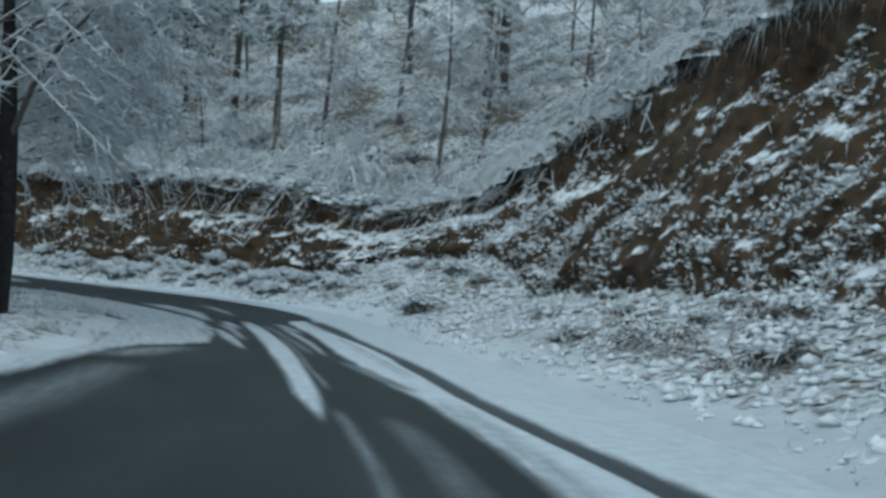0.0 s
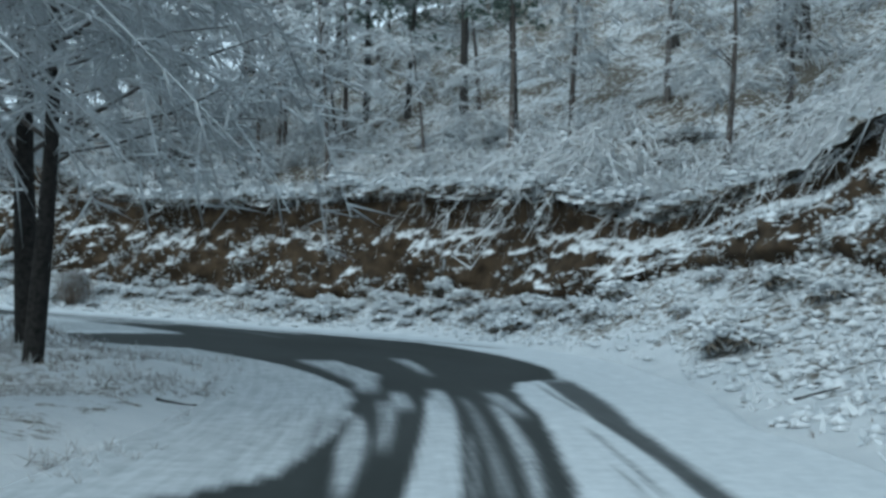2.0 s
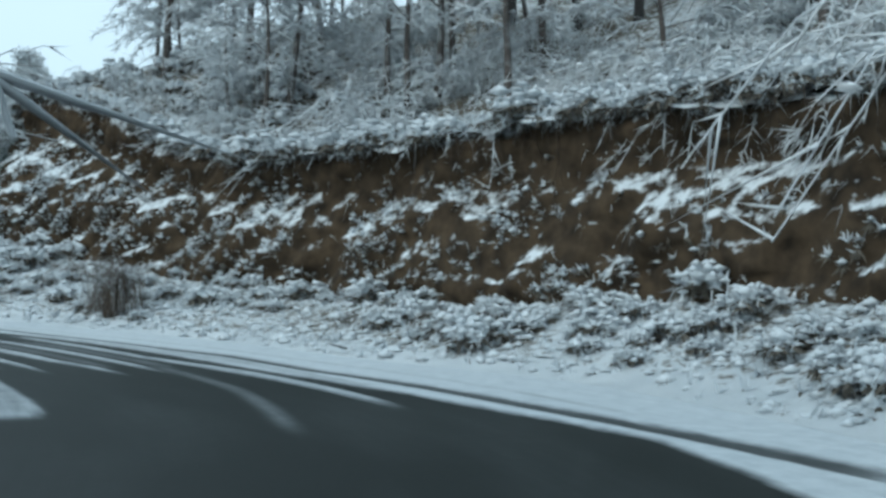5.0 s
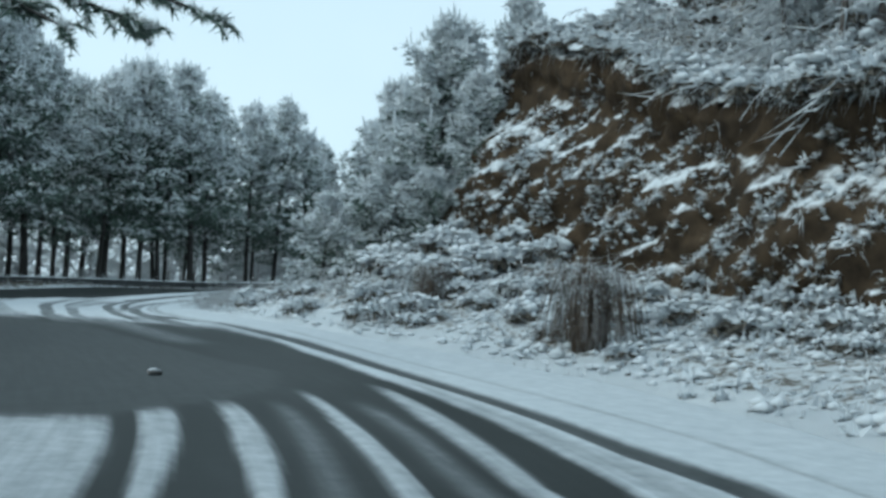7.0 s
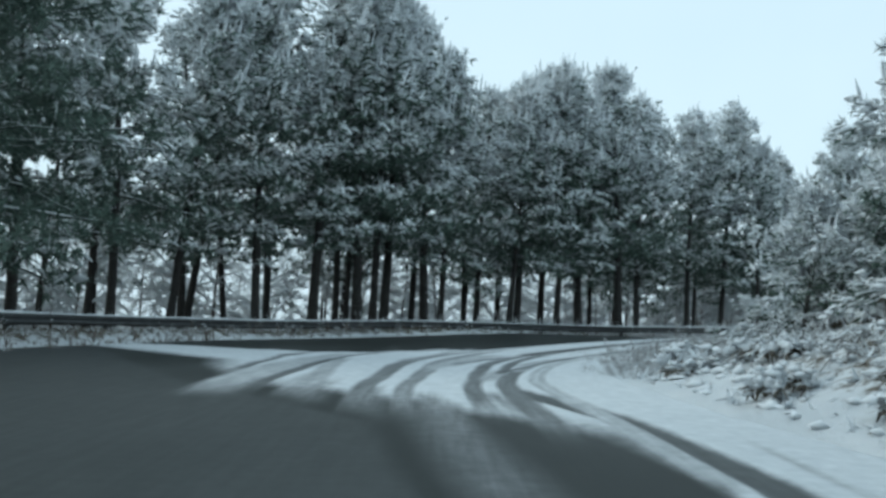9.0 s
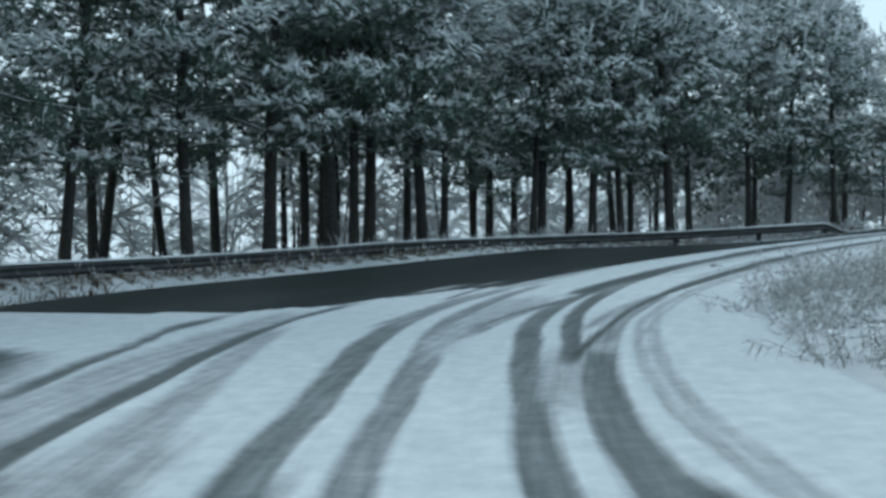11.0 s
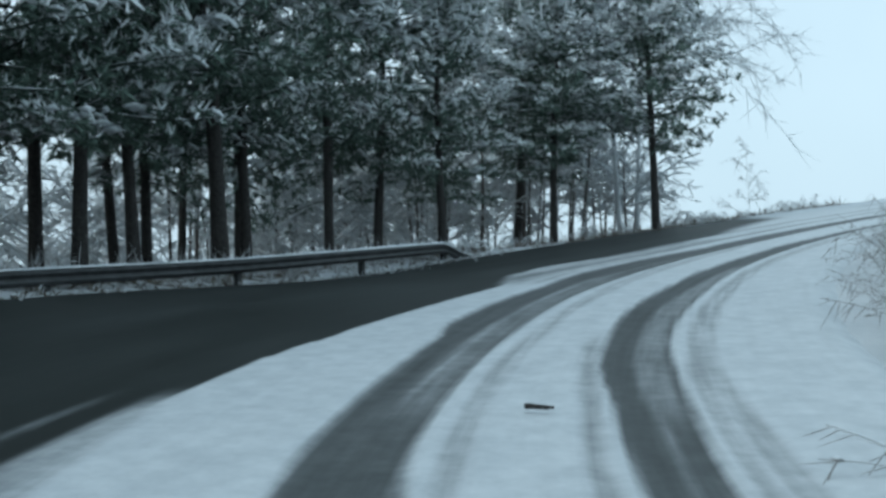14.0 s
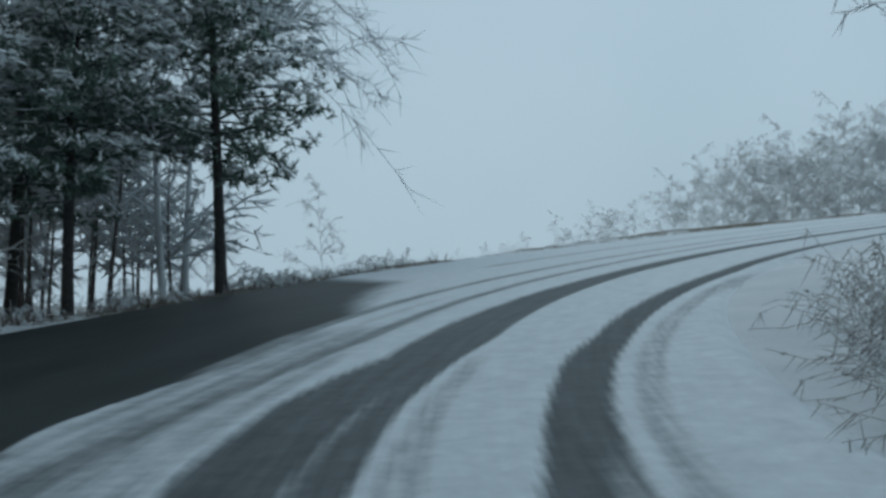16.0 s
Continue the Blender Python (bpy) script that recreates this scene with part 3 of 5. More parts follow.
line(0.32, [(58, 0.35), (60, 0.15), (63, -0.1)], 0.12, 0.15)
line(0.36, [(58.5, 1.15), (60, 0.95), (63, 0.75)], 0.14, 0.14)
line(0.3, [(59.5, -0.55), (62, -0.75), (64, -0.8)], 0.14, 0.15)
line(0.3, [(61, -1.3), (63, -1.5), (65, -1.6)], 0.18, 0.18)
# the right-hand bend
stripe(0.2, [(66, -3.3), (69.3, -3.71), (70.7, -4.09), (72, -4.1)], [(66, -3.1), (69, -3.48), (70.2, -3.78), (71.9, -3.9)])
stripe(0.6, [(62, -3.0), (68, -3.2), (72.5, -3.5)], [(62, -2.3), (67, -2.55), (72.5, -3.05)], 0.12)
stripe(0.18, [(62, -2.35), (66, -2.5), (67.4, -2.58), (69.4, -2.83), (72.1, -3.09), (73.6, -3.12)], [(62, -2.1), (66.9, -2.31), (68.8, -2.53), (71.7, -2.92), (73.4, -2.9)])
stripe(0.55, [(62, -1.9), (66.4, -2.07), (68.6, -2.46), (70.4, -2.76)], [(62, -1.4), (65.9, -1.65), (68.1, -2.06), (70.6, -2.55)], 0.06)
stripe(0.28, [(60, -1.0), (65.9, -1.06), (67.7, -1.26), (69.3, -1.48), (71, -1.64), (72.5, -1.8)], [(60, -0.75), (65.8, -0.77), (67.8, -0.95), (69.3, -1.15), (71.1, -1.36), (72.5, -1.5)])
stripe(0.45, [(71.0, -1.8), (73, -1.83), (74.7, -1.9), (76.5, -1.82)], [(71.0, -1.36), (72.8, -1.49), (74.1, -1.55), (76.8, -1.6)])
line(0.2, [(70.6, -1.6), (73.8, -1.66)], 0.025)
line(0.18, [(74.5, -1.98), (76, -2.12), (77.6, -2.2)], 0.05)
stripe(0.38, [(60, -0.45), (65.9, -0.49), (68.4, -0.71), (70.2, -0.97), (71.9, -1.2), (73.1, -1.27), (74.5, -1.38), (77.3, -1.52)], [(60, -0.2), (65.9, -0.25), (68.2, -0.38), (69.7, -0.62), (71, -0.86), (72.7, -1.0), (75, -1.17), (76.9, -1.3)])
stripe(0.62, [(68.5, -0.6), (70, -0.9), (72, -0.98), (75, -1.1)], [(68.5, -0.4), (71, -0.6), (73, -0.5), (75, -0.4)], 0.1)
stripe(0.48, [(70, -0.62), (71.2, -0.6), (72.5, -0.52), (73.8, -0.4), (75.3, -0.29)], [(70, -0.4), (71.5, -0.37), (72.5, -0.34), (73.6, -0.29), (75.2, -0.2)])
stripe(0.18, [(71.0, -0.63), (72.7, -0.55), (74, -0.42), (75.3, -0.3), (77, -0.26), (78.8, -0.32)], [(71.0, -0.57), (72.6, -0.47), (73.8, -0.32), (75.2, -0.18), (76.8, -0.09), (78.5, -0.13)], 0.025)
stripe(0.25, [(59.5, 0.45), (65.8, 0.4), (67.5, 0.26), (69.1, 0.13), (71, -0.1), (72.3, -0.22), (73.3, -0.3), (75.7, -0.28), (77.6, -0.33)], [(59.5, 0.7), (65.7, 0.65), (67.7, 0.5), (69.6, 0.36), (71, 0.16), (72.6, 0.03), (73.8, -0.05), (76.7, -0.17)])
stripe(0.55, [(65.5, 0.62), (67, 0.5), (68.6, 0.45)], [(65.5, 0.86), (67, 0.84), (68.8, 0.84)], 0.08)
stripe(0.2, [(68.0, 0.62), (69.5, 0.55), (71, 0.36), (72.4, 0.2), (73.8, 0.08), (75.5, -0.07), (78.4, -0.2), (79.8, -0.2)], [(68.0, 0.8), (69.4, 0.75), (71, 0.6), (72.5, 0.41), (73.7, 0.31), (75.5, 0.19), (77.6, 0.0), (79.6, -0.09)])
stripe(0.24, [(58, 0.95), (65.7, 0.84), (69, 0.82)], [(58, 1.25), (65.6, 1.14), (68.9, 1.09)])
stripe(0.5, [(70.5, 0.6), (72, 0.62), (73.1, 0.67), (75.0, 0.8)], [(70.5, 0.75), (72, 0.82), (75.0, 0.9)])
stripe(0.45, [(68.8, 0.84), (71.5, 0.85), (75, 0.98)], [(68.8, 1.1), (71.7, 1.06), (75, 1.14)])
stripe(0.1, [(68.0, 0.66), (69.6, 0.76), (71, 0.83), (72.4, 0.84), (75.7, 0.88), (78, 0.87)], [(68.0, 0.78), (69.6, 0.86), (71, 0.91), (72.4, 0.92), (73.8, 0.97), (75.6, 1.05), (78, 1.18)], 0.03)
stripe(0.12, [(76, 0.88), (79.4, 0.86), (81.2, 0.82), (82.8, 0.7), (85.4, 0.67), (86.7, 0.72), (89, 0.84), (90.2, 0.86), (91.2, 0.95), (93, 1.07), (94.6, 1.19), (96, 1.4), (104, 2.0), (150, 2.3)], [(76, 1.08), (78, 1.18), (81.1, 1.25), (83.9, 1.16), (85.4, 1.2), (87.2, 1.27), (90.2, 1.33), (91.1, 1.36), (92.8, 1.46), (94.4, 1.58), (96, 1.75), (104, 2.35), (150, 2.65)], 0.03)
stripe(0.34, [(81, 1.02), (82.8, 0.92), (85.9, 0.95), (88.1, 1.06), (91, 1.22)], [(81, 1.2), (83.9, 1.12), (85.4, 1.16), (87.2, 1.23), (91, 1.33)], 0.03)
line(0.3, [(78, 1.04), (81, 1.08)], 0.02)
line(0.55, [(78.5, 0.72), (81, 0.7), (84, 0.58)], 0.05, 0.05)
stripe(0.14, [(75.5, -0.5), (76.4, -0.57), (78.1, -0.6), (80, -0.65), (84.1, -0.68), (85, -0.8), (86.6, -0.77), (88.4, -0.72), (90.7, -0.84), (93.1, -0.75), (94.3, -0.6), (95.3, -0.4), (98.7, -0.3), (104, -0.1), (150, 0.2)], [(75.5, -0.3), (76.4, -0.24), (77.3, -0.28), (79.1, -0.16), (80.6, -0.14), (82.8, -0.14), (85.1, -0.1), (87.2, -0.08), (90.4, 0.03), (92.8, 0.13), (94.6, 0.27), (96.3, 0.45), (104, 0.5), (150, 0.8)])
stripe(0.36, [(75.8, -0.15), (77.3, -0.22), (78.6, -0.17)], [(75.8, 0.1), (77.6, -0.02), (79.1, -0.12)])
stripe(0.3, [(81, -0.42), (84, -0.42), (87, -0.4), (90, -0.42)], [(81, -0.2), (84, -0.16), (87, -0.12), (90, -0.1)], 0.05)
line(0.5, [(82, -0.36), (85, -0.38), (88.5, -0.34)], 0.02)
line(0.38, [(89.5, -0.3), (91.5, -0.22), (93.5, -0.05)], 0.03)
stripe(0.66, [(79, 0.0), (82.8, 0.0), (85.4, 0.06), (90.4, 0.13), (92.7, 0.26), (95, 0.4)], [(79, 0.12), (82.8, 0.15), (85.9, 0.2), (90.3, 0.34), (92.7, 0.43), (95, 0.55)])
line(0.8, [(80, 0.07), (85, 0.11), (90.4, 0.22), (93, 0.34)], 0.02, 0.02)
stripe(0.62, [(56, 1.75), (65.6, 1.3), (69.2, 1.22), (71.8, 1.15), (75.5, 1.22), (78.7, 1.27), (80.5, 1.32), (82.8, 1.27), (85.9, 1.34), (90.1, 1.45), (92.8, 1.6), (94.3, 1.73), (98, 2.1), (104, 2.6)], [(56, 2.0), (65.5, 1.56), (68.9, 1.5), (71.6, 1.4), (74.5, 1.43), (76.7, 1.5), (80.4, 1.57), (82.8, 1.47), (85.9, 1.54), (90.1, 1.63), (92.7, 1.79), (94.2, 1.92), (98, 2.3), (104, 2.85)], 0.03)
line(0.8, [(60, 1.68), (65.5, 1.43), (71, 1.28), (78, 1.4), (86, 1.44), (92.8, 1.7), (98, 2.2)], 0.018, 0.02)
stripe(0.55, [(88.8, -1.3), (91, -2.0), (95, -1.9), (98, -2.2)], [(88.8, -0.85), (91, -0.95), (95, -0.8), (98, -1.0)], 0.12)
line(0.75, [(88.6, -1.05), (92, -1.15), (95, -1.0), (100, -0.85)], 0.09, 0.06)
line(0.75, [(90.8, -1.85), (93, -1.75), (96, -1.55), (102, -1.5)], 0.06, 0.05)
stripe(0.34, [(89.5, -1.6), (91, -1.68), (92.9, -1.45), (95.2, -1.25), (97.2, -1.1), (104, -1.2), (140, -1.2)], [(89.5, -1.45), (92.5, -1.3), (94.6, -1.1), (97, -0.9), (104, -0.95), (140, -0.95)], 0.05)
line(0.35, [(95, -1.95), (104, -2.2), (140, -2.6)], 0.13, 0.05)
line(0.5, [(109, -4.5), (130, -5.0)], 0.15, 0.06)
line(0.5, [(77.0, -2.5), (78.0, -2.48)], 0.05, 0.05)
line(0.4, [(80.4, -2.3), (81.3, -2.25)], 0.03, 0.04)
stripe(0.6, [(76.5, -2.0), (81, -1.95)], [(76.5, -1.55), (79, -1.6), (81.5, -1.8)], 0.09)
line(0.5, [(75.6, -2.9), (77.3, -2.85)], 0.12, 0.08)


def snow_cover(s, d):
    wob = 0.1 * fbm(s, d * 0.2, 3.0, 2.0) + 0.05 * fbm(s, d, 0.5, 8.0)
    left, right = table(s, BARE_L), table(s, BARE_R)
    edge = 0.05 + 0.45 * smoothstep(55, 59, s) * smoothstep(72.5, 68, s) + 0.5 * smoothstep(96, 104, s)
    full = np.where(d < left, table(s, [(33, 0.72), (40, 0.92)]), 0.92)
    c = full * (1 - smoothstep(0.08, -0.08, left - d + wob) * smoothstep(edge, -edge, d - right + wob))
    c = np.maximum(c, 0.03 + 0.03 * fbm(s * 0.3, d, 0.8, 83.0))
    for snow, a, b, soft in STRIPES:
        s0, s1 = min(a[0][0], b[0][0]), max(a[-1][0], b[-1][0])
        i = np.flatnonzero((s > s0 - 0.6) & (s < s1 + 0.6))
        si, di = s[i], d[i] + 0.12 * wob[i]
        fade = 2.6 if 57.5 < s0 < 64 else 0.7
        ends = smoothstep(s0 - 0.5, s0 + fade, si) * smoothstep(s1 + 0.5, s1 - 0.7, si)
        k = ends * smoothstep(-soft, soft, di - table(si, a)) * smoothstep(-soft, soft, table(si, b) - di)
        c[i] = c[i] * (1 - k) + snow * k
    return np.clip(c, 0, 1)


def build_road():
    s = np.arange(-12, 150, 0.26)
    side = np.r_[np.arange(-9.0, -3.3, 0.095), np.arange(-3.3, 3.3, 0.042), np.arange(3.3, 5.001, 0.095)]
    ss, dd = np.meshgrid(s, side, indexing="ij")
    p = along(ss.ravel(), dd.ravel())
    cov = snow_cover(ss.ravel(), dd.ravel())
    left = table(ss.ravel(), [(-30, -4.6), (10, -4.4), (14, -3.9), (17, -3.3), (24, -2.8), (29, -3.1), (33, -4.9), (40, -4.6), (55, -6.8), (66, -8.5), (75, -8.7), (80, -8.1), (90, -7.6), (98, -8.2), (200, -8.6)])
    right = table(ss.ravel(), VERGE_D) + 0.35
    out = np.maximum(left - dd.ravel(), dd.ravel() - right)
    p[:, 2] += 0.03 * cov + 0.004 - 0.16 * smoothstep(-0.4, 0.1, out)
    ns, nd = len(s), len(side)
    i = (np.arange(ns - 1)[:, None] * nd + np.arange(nd - 1)).ravel()
    keep = (out[i] < 0.4)
    i = i[keep]
    faces = np.stack([i, i + nd, i + nd + 1, i + 1], 1)[:, ::-1]
    used = np.unique(faces)
    re = np.zeros(len(p), int)
    re[used] = np.arange(len(used))
    me = mesh_np("road", p[used], re[faces], ROAD, True)
    a = me.attributes.new("cover", "FLOAT", "POINT")
    a.data.foreach_set("value", cov[used].astype(np.float32))
    uv = me.uv_layers.new(name="along")
    flat = np.stack([ss.ravel()[used], dd.ravel()[used]], 1)[re[faces].ravel()]
    uv.data.foreach_set("uv", flat.astype(np.float32).ravel())
    tagged(new("road", me), "wet asphalt hill road with snow strips between wheel tracks", "road", kind="structure")


build_road()


# ---- earth bank above the verge ----
def bank_place(s, v):
    """A place on the bank's face: s along the road, v from 0 at the foot to 1 under the turf."""
    fh, ch, fd = table(s, FOOT), table(s, CREST), table(s, FOOT_D)
    lean = table(s, LEAN)
    ht = (ch - fh) + 0.4
    slump = 0.13 * fbm(s, v * ht, 0.4, 33.0, 3) + 0.5 * fbm(s, v * 2, 5.0, 3.0, 3) + 0.35 * fbm(s, v * ht, 1.3, 11.0, 4) * 1.0
    ridge = np.abs(fbm(s * 1.0 + 0.7 * v * ht, v * ht * 0.35, 1.6, 21.0, 3)) * 0.5
    over = 0.5 * smoothstep(0.45, 0.75, v) - 0.75 * smoothstep(0.72, 1.0, v)
    # slanting ledges on which snow and weeds lodge
    w = (v * ht + 0.5 * s + 1.3 * fbm(s, v * ht, 1.8, 15.0, 4)) / table(s, [(20, 1.3), (50, 1.5), (60, 1.15)])
    saw = w - np.floor(w)
    ledge = np.where(saw < 0.35, saw / 0.35, (1 - saw) / 0.65) * table(s, [(26, 0.24), (34, 0.15), (50, 0.16), (57, 0.26), (66, 0.26)]) * smoothstep(-0.35, 0.3, fbm(s, v * ht, 1.7, 25.0, 2) + table(s, [(30, 0.2), (36, 0.0), (50, 0.0), (58, 0.35)]))
    d = fd + lean * v - 0.35 + over * 0.6 + (slump + ridge + ledge - 0.35) * smoothstep(0.0, 0.15, v) * smoothstep(1.08, 0.85, v)
    z = fh - 0.3 + ht * v
    p = along(s, d)
    p[..., 2] += z
    return p


def build_bank():
    s, v = np.arange(-24, 76, 0.11), np.linspace(-0.05, 1.0, 62)
    ss, vv = np.meshgrid(s, v, indexing="ij")
    p = bank_place(ss.ravel(), vv.ravel())
    p[:, 2] += 0.1 * fbm(ss.ravel(), vv.ravel() * 5, 0.5, 31.0, 3)
    nd = len(v)
    i = (np.arange(len(s) - 1)[:, None] * nd + np.arange(nd - 1)).ravel()
    me = mesh_np("earth_bank", p, np.stack([i, i + nd, i + nd + 1, i + 1], 1), SOIL, True)
    tagged(new("earth_bank", me), "steep brown earth bank with clinging snow patches", "earth bank", kind="structure")
    # turf lip and snow cap that hang over the face
    v2 = np.linspace(0, 1, 9)
    ss, vv = np.meshgrid(np.arange(-24, 76, 0.12), v2, indexing="ij")
    sf, vf = ss.ravel(), vv.ravel()
    edge = bank_place(sf, np.full_like(sf, 1.0))
    fwd = along(sf, np.zeros_like(sf))[:, :2] - along(sf, np.ones_like(sf))[:, :2]
    out = 0.3 + 0.5 * fbm(sf, sf * 0, 0.9, 41.0, 4)
    a = vf * 3.6 - 0.9
    r = 0.1 + 0.12 * fbm(sf, vf, 0.4, 51.0, 3)
    edge[:, :2] += fwd * (out - 0.5 * vf * 2 + np.cos(a) * r)[:, None]
    edge[:, 2] += np.sin(a) * r + 0.09 * fbm(sf, vf * 2, 0.35, 61.0, 2) + 0.16 * fbm(sf, sf * 0, 2.2, 63.0, 2)
    nd = len(v2)
    i = (np.arange(len(ss) - 1)[:, None] * nd + np.arange(nd - 1)).ravel()
    me = mesh_np("snow_lip", edge, np.stack([i, i + nd, i + nd + 1, i + 1], 1), SOIL2, True)
    tagged(new("snow_lip", me), "snow-capped turf edge overhanging the earth bank", "snow edge", kind="stuff")


def bank_stuff():
    """What clings to the bank: snowy weeds along slanting ledges, roots that hang from the turf."""
    rng = np.random.default_rng(77)
    m = 402
    s0 = np.r_[rng.uniform(6, 31, 105), rng.uniform(31, 50, 52), rng.uniform(50, 66, 95), rng.uniform(8, 30, 150)]
    v0 = np.r_[rng.uniform(0.06, 0.86, 252), 0.04 + 0.5 * rng.random(150) ** 1.3]  # the first stretch is snowed up from below
    ln = rng.uniform(0.25, 1.5, m) ** 1.2
    n = 16
    u = rng.uniform(0, 1, (m, n))
    ht = (table(s0, CREST) - table(s0, FOOT) + 0.4)[:, None]
    s = (s0[:, None] + u * ln[:, None] + rng.normal(0, 0.14, (m, n))).ravel()
    v = np.clip(v0[:, None] - 0.62 * u * ln[:, None] / ht + rng.normal(0, 0.16, (m, n)) / ht, 0.01, 0.93).ravel()
    p = bank_place(s, v)
    size = (rng.uniform(0.08, 0.19, m)[:, None] * rng.uniform(0.7, 1.2, (m, n))).ravel()
    white, dark = tufts(p, size * 0.85, rng, 24, 0.3, 0.15, 0.45, None, 0.4)
    for name, piece, mat, label in (("bank_weeds", dark, LEAF, "dark leaves of weeds lodged on the earth bank"), ("snowy_bank_weeds", white, SNOW, "snow-laden weeds lodged on ledges of the earth bank")):
        tagged(new(name, mesh_np(name, *piece, mat)), label, "weeds", kind="stuff")
    pick = rng.random(len(p)) < 0.5
    q = p[pick] + rng.normal(0, 0.05, (pick.sum(), 3))
    me = mesh_np("bank_snow", *lumps(q, rng.uniform(0.03, 0.1, len(q)), rng, 0.6), SNOW, True)
    tagged(new("bank_snow", me), "snow cushions caught on weeds of the earth bank", "snow", kind="stuff")
    k = 1100
    p = bank_place(rng.uniform(5, 66, k), rng.uniform(0.02, 0.9, k))
    me = mesh_np("bank_sprigs", *sprigs(p, rng.uniform(0.1, 0.28, k), rng, 5, 0.014, 1.2, 3, 0.9), FROST_TWIG)
    tagged(new("bank_sprigs", me), "snowy sprigs growing on the earth bank", "weeds", kind="stuff")
    # a fringe of snow-bent grass along the turf edge
    n = 1900
    s = rng.uniform(2, 66, n)
    p = bank_place(s, np.full(n, 1.0))
    fwd = along(s, np.zeros(n))[:, :2] - along(s, np.ones(n))[:, :2]
    p[:, :2] += fwd * rng.uniform(-0.7, 0.45, n)[:, None]
    p[:, 2] += rng.uniform(-0.12, 0.12, n)
    me = mesh_np("turf_fringe", *sprigs(p, rng.uniform(0.09, 0.26, n) * np.interp(s, [24, 34], [2.6, 1.0]), rng, 8, 0.011, 1.2, 3, 1.25), HOAR_FOG_TWIG)
    tagged(new("turf_fringe", me), "snow-bent grass hanging over the bank's turf edge", "grass", kind="stuff")
    # snowy clumps of turf and bramble sitting along the edge
    m = 300
    s = rng.uniform(3, 66, m)
    w = np.repeat(np.arange(m), 10)
    size = rng.uniform(0.12, 0.34, m)
    p = bank_place(s[w] + rng.normal(0, 1, len(w)) * size[w], np.full(len(w), 1.0))
    fwd = along(s[w], np.zeros(len(w)))[:, :2] - along(s[w], np.ones(len(w)))[:, :2]
    p[:, :2] += fwd * (rng.uniform(-1.1, 0.3, m)[w] + rng.normal(0, 0.7, len(w)) * size[w])[:, None]
    p[:, 2] += np.abs(rng.normal(0, 0.45, len(w))) * size[w] + 0.05
    white, dark = tufts(p, rng.uniform(0.12, 0.26, len(p)), rng, 18, 0.34, 0.2, 0.55, None, 0.4)
    tagged(new("edge_leaves", mesh_np("edge_leaves", *dark, LEAF)), "dark leaves of bramble along the bank's upper edge", "weeds", kind="stuff")
    me = mesh_np("edge_clumps", *white, SNOW)
    tagged(new("edge_clumps", me), "snowy clumps of bramble along the bank's upper edge", "weeds", kind="stuff")
    m = 260
    s = rng.uniform(6, 68, m)
    top = bank_place(s, np.full(m, 0.98))
    fwd = along(s, np.zeros(m))[:, :2] - along(s, np.ones(m))[:, :2]
    top[:, :2] += fwd * rng.uniform(0.2, 0.5, m)[:, None]
    u = np.linspace(0, 1, 6)
    ln = rng.uniform(0.3, 1.5, m)
    line = top[:, None] + np.concatenate([np.zeros((m, 6, 2)), -(u * ln[:, None])[..., None]], -1)
    line += np.cumsum(rng.normal(0, 0.05, (m, 6, 3)), 1)
    me = mesh_np("hanging_roots", *tubes(line, np.full((m, 6), 0.013) * np.linspace(1, 0.5, 6), 3), ROOT)
    tagged(new("hanging_roots", me), "snow-dusted roots hanging from the turf edge", "roots", kind="stuff")


SOIL2 = snow_on("snowy_turf", (0.02, 0.018, 0.013), (0.07, 0.06, 0.045), 0.5, 0.25, 5.0, 0.9, 9.0)
build_bank()
bank_stuff()


# ---- guard rail behind the outer lane ----
RAIL = [(-24, 33.4, 1.5), (-31, 34.6, 1.62), (-38, 36.0, 1.75), (-45, 38.3, 1.85), (-50, 41.2, 1.95), (-53, 44.0, 2.05), (-55.6, 46.8, 2.2), (-57.6, 49.3, 2.35), (-59.2, 52.0, 2.45), (-60.4, 55.0, 2.55), (-61.5, 58.3, 2.65), (-63.0, 62.0, 2.82), (-64.9, 65.9, 3.0), (-65.6, 67.5, 3.05)]  # with the height of its top


def rail_line():
    c = np.array([RAIL[0]] + RAIL + [RAIL[-1]], float)
    out = []
    for i in range(1, len(c) - 2):
        a, b, e, f = c[i - 1:i + 3]
        for u in np.linspace(0, 1, 20, endpoint=False):
            out.append(0.5 * (2 * b + (e - a) * u + (2 * a - 5 * b + 4 * e - f) * u * u + (3 * b - a - 3 * e + f) * u ** 3))
    return np.array(out + [c[-1]])


